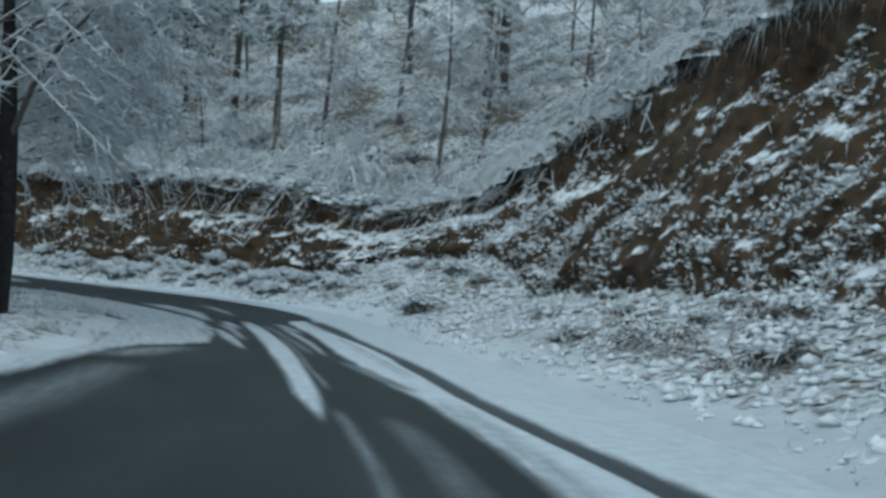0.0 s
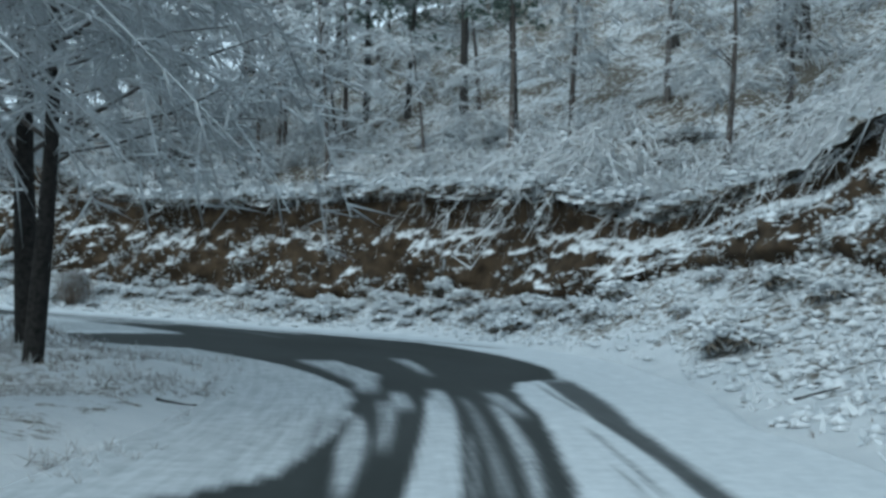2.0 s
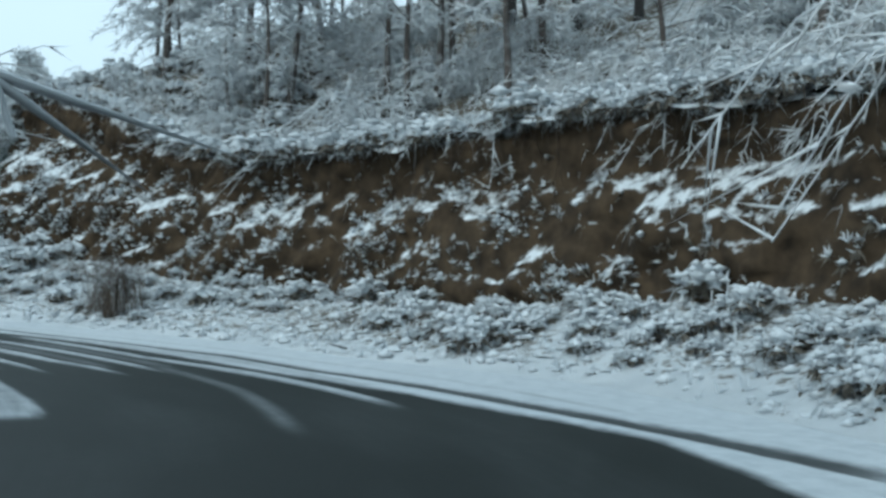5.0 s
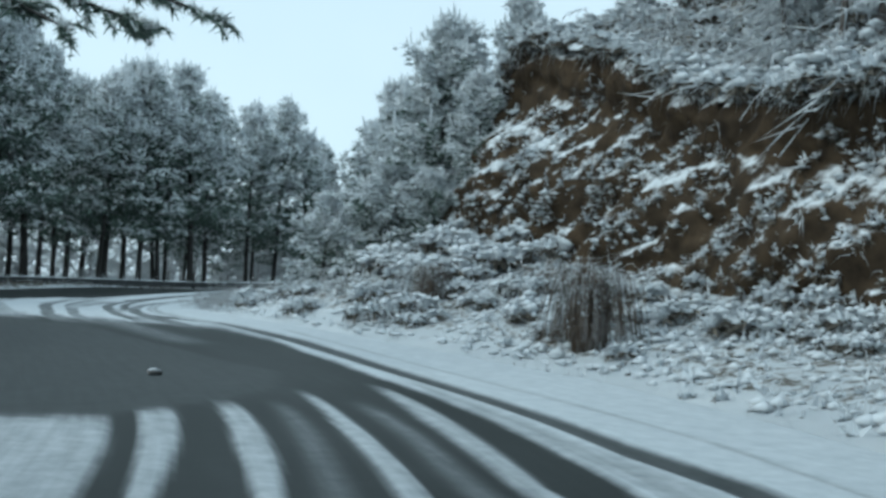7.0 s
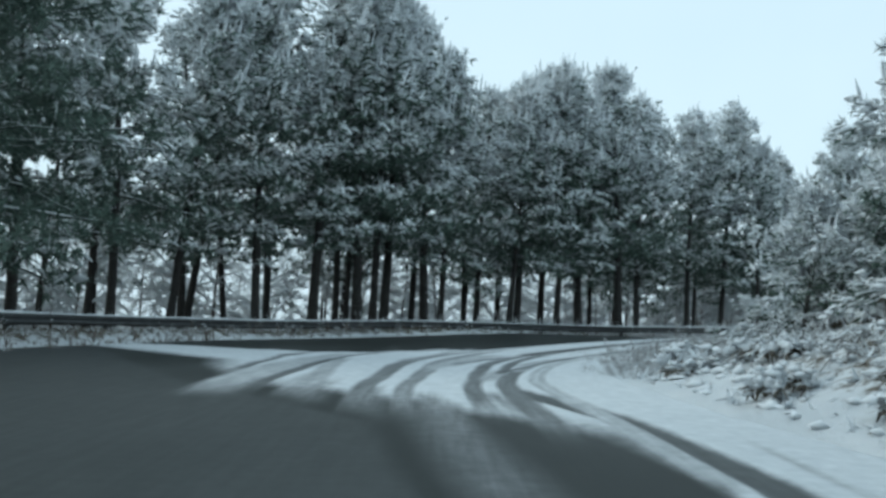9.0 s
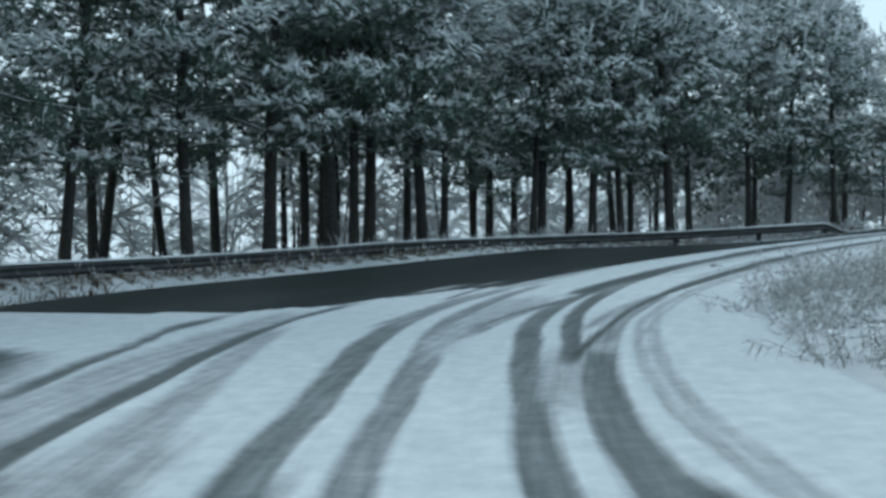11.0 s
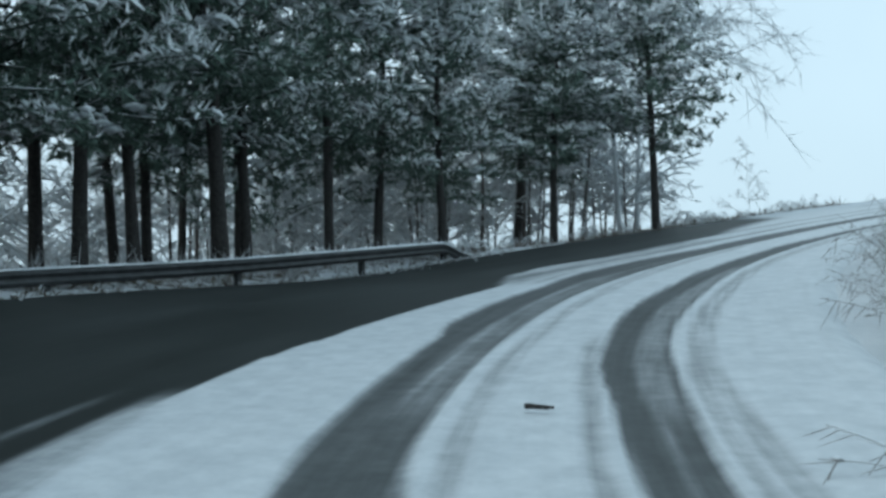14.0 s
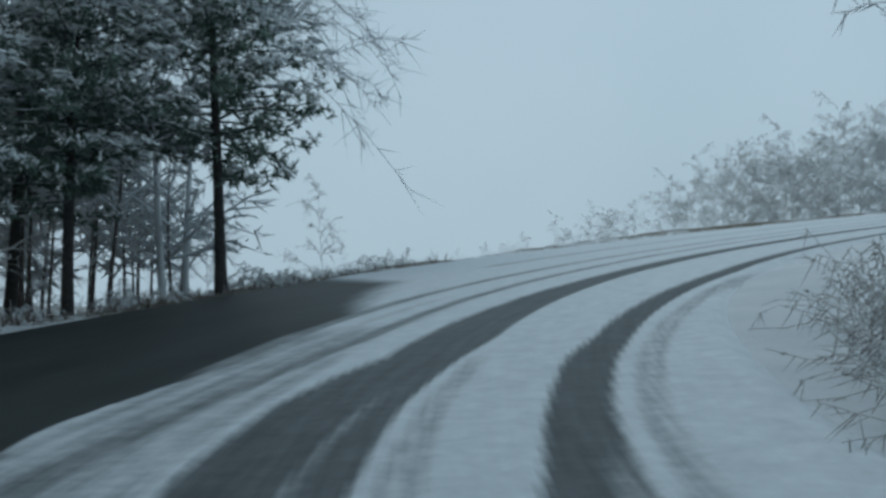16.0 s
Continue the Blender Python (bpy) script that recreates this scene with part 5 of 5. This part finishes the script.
spots = []
for s, d in ((19.9, -4.9), (20.5, -4.7), (25.2, -5.9), (28, -5.2), (31.5, -5.6), (29, -7.5), (34, -8), (39, -10), (27, -11)):
    p = along(s, d)
    spots.append((p[0], p[1]))
put(BIG, spots, rng, 0.95, 1.05, 0.1)

put([bare_tree(43, 9.8, 5.6, 0.45, 0.09, (16, 14, 18), HOAR_FOG_TWIG, "tall leafless tree with drooping frost-white branches", 0.012, bark=HOAR_FOG_TWIG)], [(-70.3, 78.2, 1.1), (-70.6, 79.4, 1.0)], rng, 1.0, 1.01, 0.02)

FROSTED = [bare_tree(21, 7.5, 2.8, 0.25, 0.11, (14, 11, 15), mat=HOAR_FOG_TWIG, twig_r=0.022), bare_tree(22, 8.5, 2.5, 0.2, 0.1, (15, 11, 15), mat=HOAR_FOG_TWIG, twig_r=0.022), bare_tree(23, 6.0, 2.6, 0.12, 0.08, (14, 11, 15), mat=HOAR_FOG_TWIG, twig_r=0.022)]
spots = []
for k in range(28):  # wood on the hill above the bank
    s, d = 12 + 1.9 * k + rng.normal(0, 1.0), rng.uniform(11.5, 17)
    p = along(s, d)
    spots.append((p[0], p[1], 1.1))
spots.append((-52.6, 83.0, 1.0))
for k in range(7):
    p = along(50 + 2.0 * k, 11 + 3 * rng.random())
    spots.append((p[0], p[1], 0.9))
put(FROSTED, spots, rng)

# slighter saplings, of which only trunk and frosted crown can be told apart
SAPLINGS = [bare_tree(61, 6.5, 2.3, 0.12, 0.06, (11, 6, 5), label="slender leafless sapling white with hoar frost", mat=HOAR_FOG_TWIG, twig_r=0.034, limbs=False), bare_tree(62, 7.5, 2.2, 0.2, 0.07, (11, 6, 5), label="slender leafless sapling white with hoar frost", mat=HOAR_FOG_TWIG, twig_r=0.034, limbs=False), bare_tree(63, 5.5, 2.6, 0.05, 0.05, (11, 6, 5), label="slender leafless sapling white with hoar frost", mat=HOAR_FOG_TWIG, twig_r=0.036, limbs=False)]
spots = []
for k in range(62):  # thicket behind the pines
    y = 33 + 0.78 * k + rng.normal(0, 0.6)
    spots.append((float(np.interp(y, [34, 42, 52, 66, 80], [-56, -63, -67, -73, -74])) - 9 * rng.random(), y))
for k in range(26):  # deep in the wood on the hill
    p = along(rng.uniform(14, 64), rng.uniform(16, 34))
    spots.append((p[0], p[1], 1.4))
for k in range(12):
    spots.append((-71 - 4 * rng.random(), 72 + 0.9 * k, 0.9))
for k in range(26):  # slender stems among the last pines
    spots.append((-70.0 - 5 * rng.random(), 64 + 0.65 * k, rng.uniform(0.7, 1.0)))
put(SAPLINGS, spots, rng)
# thin twigs in a pale colour imitate the fading of mist, which isn't modelled
HEDGE = [bare_tree(71, 6.5, 2.6, 0.03, 0.028, (15, 6, 5), label="leafless rimed tree with thin twigs coloured pale to look misted", mat=RIME_MIST, twig_r=0.019, limbs=False, bark=RIME_MIST), bare_tree(72, 7.0, 2.4, 0.05, 0.028, (15, 6, 5), label="leafless rimed tree with thin twigs coloured pale to look misted", mat=RIME_MIST, twig_r=0.019, limbs=False, bark=RIME_MIST)]
spots = []
for k in range(64):  # line of trees beyond the last bend
    x = -67.8 + 0.19 * k + rng.normal(0, 0.3)
    y = float(np.interp(x, [-74, -68, -63, -48], [80, 86, 104, 116])) + 1.5 + 3.5 * rng.random()
    spots.append((x, y, float(np.interp(x, [-67.6, -66, -65, -63, -58], [0.1, 0.22, 0.31, 0.56, 0.74]))))
for k in range(60):  # rimed wood behind the pines
    y = 30 + 0.8 * k + rng.normal(0, 0.8)
    spots.append((float(np.interp(y, [30, 42, 52, 66, 80], [-56, -66, -71, -77, -78])) - 6 * rng.random(), y, 0.95))
for k in range(12):
    spots.append((-71 - 6 * rng.random(), 69 + 1.6 * k, 0.6))
put(HEDGE, spots, rng)

WOODSHRUBS = [shrub(34, 2.6, 2.2, 54, 0.8, HOAR_FOG_TWIG, 0.015, "tall arching shrub white with snow in the hillside wood"), shrub(35, 2.2, 2.0, 50, 0.8, HOAR_FOG_TWIG, 0.015, "tall arching shrub white with snow in the hillside wood")]
spots = []
for k in range(60):
    s = rng.uniform(10, 64)
    p = along(s, float(table(s, FOOT_D) + table(s, LEAN)) + 1.2 + 9 * rng.random() ** 1.3)
    spots.append((p[0], p[1], 1.1))
for k in range(34):  # undergrowth among and behind the pines
    y = 32 + 1.2 * k + rng.normal(0, 0.6)
    spots.append((float(np.interp(y, [32, 42, 52, 66, 80], [-52, -60, -65, -71, -73])) - 6 * rng.random(), y, 1.0))
for k in range(22):
    p = along(90 + 1.1 * k, -8.6 - 3.5 * rng.random())
    spots.append((p[0], p[1], rng.uniform(0.35, 0.8)))
for k in range(14):
    p = along(rng.uniform(22, 44), rng.uniform(11.5, 16))
    spots.append((p[0], p[1], 1.3))
put(WOODSHRUBS, spots, rng)
def bramble(seed, radius, label):
    """A mound of bramble whose arching, leafy shoots are thick with snow."""
    rng = np.random.default_rng(seed)
    mound = thing("snowy_bramble", label, "bramble", "brambles on the bank")
    n = 30
    a, u = rng.uniform(0, 6.283, n), rng.random(n) ** 0.5
    p = np.stack([np.cos(a) * u * radius * 0.75, np.sin(a) * u * radius * 0.75, radius * (0.55 * np.sqrt(1 - 0.8 * u * u) - 0.15)], -1)
    white, dark = tufts(p, rng.uniform(0.22, 0.4, n) * radius, rng, 18, 0.34, 0.3, 0.5, None, 0.4)
    tagged(child("leafage", mesh_np("leafage", *dark, LEAF), mound, "dark frosted leaves"), kind="stuff")
    tagged(child("snowy_leafage", mesh_np("snowy_leafage", *white, SNOW), mound, "leaves under snow"), kind="stuff")
    load = np.repeat(p, 2, 0) + rng.normal(0, 0.11, (2 * n, 3)) * radius + np.array([0, 0, 0.1 * radius])
    tagged(child("snow_load", mesh_np("snow_load", *lumps(load, rng.uniform(0.08, 0.22, len(load)) * radius, rng, 0.6), SNOW, True), mound, "cushions of snow"), kind="stuff")
    n, a = 14, a[:14]
    st = np.stack([np.cos(a), np.sin(a), 0 * a - 0.1], -1) * (radius * 0.2)
    arcs = limb_lines(st, a, rng.uniform(0.6, 1.3, n), radius * rng.uniform(0.9, 1.7, n), rng, 6, 0.75, 0.15)
    tagged(child("stemwork", mesh_np("stemwork", *tubes(arcs, np.full((n, 6), 0.011) * np.linspace(1, 0.5, 6), 3), FROST_TWIG), mound, "arching stems white with frost"), kind="stuff")
    return mound


BRAMBLES = [bramble(81, 0.55, "bramble mound heaped with snow along the bank's crest"), bramble(82, 0.45, "bramble mound heaped with snow along the bank's crest"), bramble(83, 0.65, "bramble mound heaped with snow along the bank's crest")]
spots = []
for s in np.arange(33, 65, 0.42):  # heaped along the crest
    c = float(table(s, FOOT_D) + table(s, LEAN))
    for row in range(2):
        p = along(s + rng.normal(0, 0.2), c + 1.0 + abs(rng.normal(0, 0.5)))
        z = None
        if row == 0:
            p = bank_place(np.array([s + rng.normal(0, 0.2)]), np.array([1.0]))[0]
            z = p[2] + rng.uniform(-0.05, 0.15)
        spots.append((p[0], p[1], rng.uniform(0.75, 1.45), z))
for k in range(46):  # and up the hill behind it
    s = rng.uniform(34, 60)
    p = along(s, float(table(s, FOOT_D) + table(s, LEAN)) + 2.5 + 3.5 * rng.random())
    spots.append((p[0], p[1], rng.uniform(0.9, 1.7)))
put(BRAMBLES, spots, rng, sink=0.08)
SCREE = [bramble(84, 0.46, "low bramble mound under snow on the scree"), bramble(85, 0.36, "low bramble mound under snow on the scree")]
spots = []
for k in range(140):
    s = rng.uniform(34, 66) if k < 120 else rng.uniform(8, 34)
    v, f = float(table(s, VERGE_D)), float(table(s, FOOT_D))
    p = along(s, v + 0.6 + (f - v - 0.5) * rng.random() ** 0.7)
    spots.append((p[0], p[1], rng.uniform(0.75, 1.5)))
for k in range(26):  # thick under the young pines
    p = along(rng.uniform(56, 66), rng.uniform(5.6, 8.2))
    spots.append((p[0], p[1], rng.uniform(1.1, 2.0)))
put(SCREE, spots, rng, sink=0.06)
WEEPING = [shrub(36, 1.9, 1.5, 62, 1.05, RIME_MIST, 0.011, "weeping shrub hung with long white frosted twigs"), shrub(37, 2.4, 1.6, 66, 1.0, RIME_MIST, 0.011, "weeping shrub hung with long white frosted twigs")]
spots = []
for s in np.arange(9, 46, 0.8):
    p = along(s + rng.normal(0, 0.3), float(table(s, FOOT_D) + table(s, LEAN)) + 0.55 + abs(rng.normal(0, 0.8)))
    spots.append((p[0], p[1], rng.uniform(0.7, 1.15)))
for k in range(22):
    s = rng.uniform(14, 44)
    p = along(s, float(table(s, FOOT_D) + table(s, LEAN)) + 2.0 + 4 * rng.random())
    spots.append((p[0], p[1], rng.uniform(1.0, 1.5)))
for s, back, size in ((28.4, 1.2, 1.7), (29.6, 2.2, 2.0), (30.6, 1.0, 1.6), (31.4, 2.6, 2.1), (32.4, 1.2, 1.5), (33.2, 3.4, 1.9), (36.2, 1.5, 1.5), (38.6, 2.8, 2.2), (40.6, 3.6, 2.1), (42.6, 4.0, 1.5), (44.2, 4.2, 1.6), (46.0, 3.8, 1.5)):  # tall ones that lean over the edge
    p = along(s, float(table(s, FOOT_D) + table(s, LEAN)) + back)
    spots.append((p[0], p[1], size))
put(WEEPING, spots, rng)
SHRUBS = [shrub(31, 1.5, 1.4, 24, 0.95), shrub(32, 1.9, 1.6, 26, 1.0), shrub(33, 1.1, 1.2, 22, 0.9)]
spots = []
for s in np.arange(6, 65, 0.85):  # crest of the bank
    fd = float(table(s, FOOT_D))
    p = along(s + rng.normal(0, 0.3), fd + float(table(s, LEAN)) + 0.9 + abs(rng.normal(0, 0.8)))
    spots.append((p[0], p[1], 0.95))
for k in range(14):
    p = along(rng.uniform(8, 66), rng.uniform(10.5, 18))
    spots.append((p[0], p[1], 1.5))
for s in np.arange(57, 82, 0.8):  # scrub under the young pines
    p = along(s, rng.uniform(4.6, 8.5))
    spots.append((p[0], p[1], 0.8))
put(SHRUBS, spots, rng)


# ---- weeds over the scree and the verges ----
def verge_stuff():
    rng = np.random.default_rng(91)
    n = 7600
    s = rng.uniform(2, 84, n)
    lo, hi = table(s, VERGE_D) + 0.3, table(s, FOOT_D) + 0.2
    d = lo + (hi - lo) * rng.random(n) ** 0.8
    p = along(s, d)
    p[:, 2] = terrain(p[:, 0], p[:, 1])[0] - 0.05
    white = rng.random(n) < 0.82
    q = p[white & ((s > 33) | (rng.random(n) < 0.5))]
    q = q[fbm(q[:, 0], q[:, 1], 1.6, 55.0, 3) > rng.uniform(-0.6, 0.25, len(q))]
    snowy, dark = tufts(q, rng.uniform(0.07, 0.2, len(q)), rng, 14, 0.36, 0.25, 0.68, None, 0.45)
    tagged(new("leafy_weeds", mesh_np("leafy_weeds", *dark, LEAF)), "dark leaves of weeds showing through the snow", "weeds", kind="stuff")
    tagged(new("snowy_weeds", mesh_np("snowy_weeds", *snowy, SNOW)), "low leafy weeds bent under snow on the scree", "weeds", kind="stuff")
    q = p[~white & ((s > 33) | (rng.random(n) < 0.6))]
    me = mesh_np("withered_grass", *sprigs(q, rng.uniform(0.08, 0.25, len(q)), rng, 4, 0.009, 0.9, 3, 0.6), DRY_TWIG)
    tagged(new("withered_grass", me), "withered brown grass tufts poking through the snow", "weeds", kind="stuff")
    n = 5200
    s = rng.uniform(2, 84, n)
    lo, hi = table(s, VERGE_D) + 0.4, table(s, FOOT_D) + 0.2
    p = along(s, lo + (hi - lo) * rng.random(n) ** 0.8)
    p[:, 2] = terrain(p[:, 0], p[:, 1])[0] - 0.04
    me = mesh_np("snow_hummocks", *lumps(p, rng.uniform(0.03, 0.14, n), rng, 0.6), SNOW, True)
    tagged(new("snow_hummocks", me), "snow hummocks over stones and weeds on the scree", "snow", kind="stuff")
    # left verge and the foot of the guard rail
    n = 1500
    s = rng.uniform(8, 112, n)
    e = table(s, [(-30, 4.2), (15, 4.6), (24, 4.2), (40, 4.4), (55, 6.0), (66, 7.6), (80, 8.4), (95, 8.6), (112, 7.6)])
    p = along(s, -e - np.abs(rng.normal(0, 0.9, n)))
    p[:, 2] = terrain(p[:, 0], p[:, 1])[0] - 0.07
    me = mesh_np("verge_weeds", *sprigs(p, rng.uniform(0.15, 0.6, n) * np.interp(s, [30, 45], [0.4, 1.0]), rng, 6, 0.01, 0.6), DRY_TWIG)
    tagged(new("verge_weeds", me), "frosted brown weeds along the road verge", "weeds", kind="stuff")


def rail_weeds():
    """Snow-caught weeds along the foot of the guard rail and the brush behind it."""
    rng = np.random.default_rng(93)
    line = rail_line()
    n = 1500
    i = rng.integers(0, len(line) - 1, n)
    side = np.stack([np.gradient(line[:, 1])[i], -np.gradient(line[:, 0])[i]], 1)
    side /= np.linalg.norm(side, axis=1, keepdims=True)
    xy = line[i, :2] + side * rng.normal(0.0, 0.28, n)[:, None] + rng.normal(0, 0.3, (n, 2))
    p = np.column_stack([xy, terrain(xy[:, 0], xy[:, 1])[0] - 0.03])
    # mostly snowless: the dark leaves also stand in for shadow under the rail
    white, dark = tufts(p, rng.uniform(0.05, 0.15, n), rng, 12, 0.3, 0.4, -0.45, None, 0.4)
    tagged(new("rail_weeds", mesh_np("rail_weeds", *dark, LEAF)), "dark weeds along the foot of the guardrail", "weeds", kind="stuff")
    tagged(new("snowy_rail_weeds", mesh_np("snowy_rail_weeds", *white, SNOW)), "snow caught in weeds under the guardrail", "weeds", kind="stuff")
    n = 700
    i = rng.integers(0, len(line) - 1, n)
    xy = line[i, :2] - np.stack([np.gradient(line[:, 1])[i], -np.gradient(line[:, 0])[i]], 1) / np.hypot(np.gradient(line[:, 0])[i], np.gradient(line[:, 1])[i])[:, None] * rng.uniform(0.3, 2.6, n)[:, None]
    p = np.column_stack([xy, terrain(xy[:, 0], xy[:, 1])[0] - 0.05])
    tagged(new("rail_brush", mesh_np("rail_brush", *sprigs(p, rng.uniform(0.3, 0.95, n), rng, 6, 0.008, 0.5, 3, 0.3), WISP_TWIG)), "frosted brush of thin stalks behind the guardrail", "brush", kind="stuff")


verge_stuff()
rail_weeds()


def inner_grass():
    """Short grass that pricks through the snow on the inside of the first bend."""
    rng = np.random.default_rng(97)
    n = 1900
    s, d = rng.uniform(9, 34, n), rng.uniform(-6.0, -2.3, n)
    keep = (fbm(s, d, 1.2, 91.0) > rng.uniform(-0.3, 0.3, n)) & (d < table(s, BARE_L) - 0.75 * (1 + 0.5 * fbm(s, d, 2.0, 12.0)))
    p = along(s[keep], d[keep])
    p[:, 2] = np.maximum(p[:, 2], terrain(p[:, 0], p[:, 1])[0] - 0.03)
    me = mesh_np("grass_tufts", *stacked([sprigs(p, rng.uniform(0.07, 0.26, len(p)), rng, 7, 0.009, 0.8), tufts(p, rng.uniform(0.05, 0.16, len(p)), rng, 14, 0.2)[1]]), WISP_TWIG)
    tagged(new("grass_tufts", me), "short withered grass pricking through the verge snow", "grass", kind="stuff")


inner_grass()

# dry bushes that stand by themselves
DRY = [shrub(51, 1.5, 0.9, 60, 0.75, DRY_TWIG, 0.009, "dry brown bush drooping under frost on the scree"), shrub(52, 0.9, 0.8, 46, 0.5, DRY_TWIG, 0.008, "dry brown bush drooping under frost on the scree")]
spots = []
for s, d, size in ((56.2, 7.3, 1.2), (59, 5.8, 0.8), (15, 5.4, 1.0), (16.2, 5.2, 1.0), (15.7, 6.6, 1.1), (13.6, 5.0, 0.7), (12.4, 4.8, 0.7), (22, 5.6, 0.7), (31, 7.4, 0.9), (46.5, 6.6, 0.7), (44, 6.4, 0.8), (71, 5.2, 0.6), (74, 4.2, 0.6)):
    p = along(s, d)
    spots.append((p[0], p[1], size))
put(DRY, spots, rng)


def straw_bush(seed, height, label):
    """A fountain of thin dry stems that rise close together and hang over all round."""
    rng = np.random.default_rng(seed)
    n = 330
    a = rng.uniform(0, 6.283, n)
    st = np.stack([np.cos(a), np.sin(a), 0 * a], -1) * (rng.random(n) ** 0.5 * 0.16 * height)[:, None]
    st[:, 2] -= 0.1
    ln = height * rng.uniform(2.2, 3.8, n)
    l1 = limb_lines(st, a + rng.normal(0, 0.4, n), rng.uniform(1.42, 1.55, n), ln, rng, 10, 0.93, 0.035)
    l1[..., 2] = np.maximum(l1[..., 2], 0.03 * height * rng.random((n, 1)) - 0.1)
    bush = thing("straw_bush", label, "bush")
    tagged(child("branchwork", mesh_np("branchwork", *tubes(l1, np.full((n, 10), 0.0065) * np.linspace(1, 0.6, 10), 3), DRY_TWIG), bush), kind="stuff")
    w = rng.integers(0, n, 240)
    flecks = lumps(at_part(l1, w, rng.uniform(0.45, 0.95, len(w))), rng.uniform(0.012, 0.035, len(w)), rng, 0.6)
    tagged(child("snow_fleck", mesh_np("snow_fleck", *flecks, SNOW, True), bush, "flecks of snow on the stems"), kind="stuff")
    return bush


put([straw_bush(55, 1.3, "tall dry brown bush hanging over like a fountain on the scree")], [tuple(along(52.5, 5.45)[:2])], rng, 1.0, 1.01, 0.02, 0.05)
put([straw_bush(56, 0.75, "dry brown bush hanging over beside the low pines")], [tuple(along(58.2, 5.4)[:2])], rng, 1.0, 1.01, 0.02, 0.05)
WISPS = [shrub(53, 1.1, 0.9, 60, 0.25, WISP_TWIG, 0.005, "thin frosted bush of upright stalks by the roadside"), shrub(54, 1.0, 0.8, 50, 0.3, WISP_TWIG, 0.005, "thin frosted bush of upright stalks by the roadside")]
spots = [tuple(along(s, d)[:2]) for s, d in ((91.6, 3.5), (92.4, 3.9), (93.2, 3.6), (94.0, 4.2), (92.8, 4.6), (95.2, 4.0), (88.5, 3.5), (86.5, 3.4), (84.5, 3.6))]
for k in range(28):
    spots.append((*along(rng.uniform(67, 81), 2.55 + 1.9 * rng.random() ** 0.8)[:2], rng.uniform(0.45, 0.95)))
put(WISPS, spots, rng)


# ---- small things lying on the road ----
def clod(place, size, seed, mat, name, label, category):
    bm = bmesh.new()
    bmesh.ops.create_icosphere(bm, subdivisions=2, radius=size)
    rng = random.Random(seed)
    for v in bm.verts:
        v.co *= 0.8 + 0.4 * noise.noise(v.co * (2.0 / size) + Vector((seed, 0, 0))) + 0.1 * rng.random()
        v.co.z *= 0.6
    me = bpy.data.meshes.new(name)
    bm.to_mesh(me)
    bm.free()
    me.materials.append(mat)
    me.polygons.foreach_set("use_smooth", np.ones(len(me.polygons), bool))
    ob = new(name, me)
    ob.location = (place[0], place[1], place[2] + size * 0.3)
    return tagged(ob, label, category)


STONE = snow_on("snowy_stone", (0.06, 0.06, 0.06), (0.2, 0.2, 0.2), 0.75, 0.2, 8.0)
clod(along(50.4, -0.65), 0.09, 3, STONE, "snow_clod", "dark frozen snow clod lying on the asphalt", "snow clod")


def stick(s, d, length, turn, seed):
    rng = np.random.default_rng(seed)
    p = along(s, d)
    u = np.linspace(0, 1, 6)
    line = np.stack([p[0] + math.cos(turn) * u * length, p[1] + math.sin(turn) * u * length, 0 * u], -1)
    line[:, 2] = terrain(line[:, 0], line[:, 1])[0] + 0.075
    line[1:-1] += rng.normal(0, 0.02, (4, 3)) * np.array([1, 1, 0.2])
    ob = new("fallen_twig", mesh_np("fallen_twig", *tubes(line[None], np.linspace(0.018, 0.008, 6)[None], 6), PINE_BARK, True))
    return tagged(ob, "short dark twig fallen on the snow", "twig", "fallen twigs")


for n, (s, d, length, turn) in enumerate(((81.0, 0.35, 0.16, 0.4), (23.0, 3.75, 0.5, 0.2), (22.6, -2.9, 0.4, 0.5), (44.4, 4.6, 0.7, 2.6))):
    stick(s, d, length, turn, n)
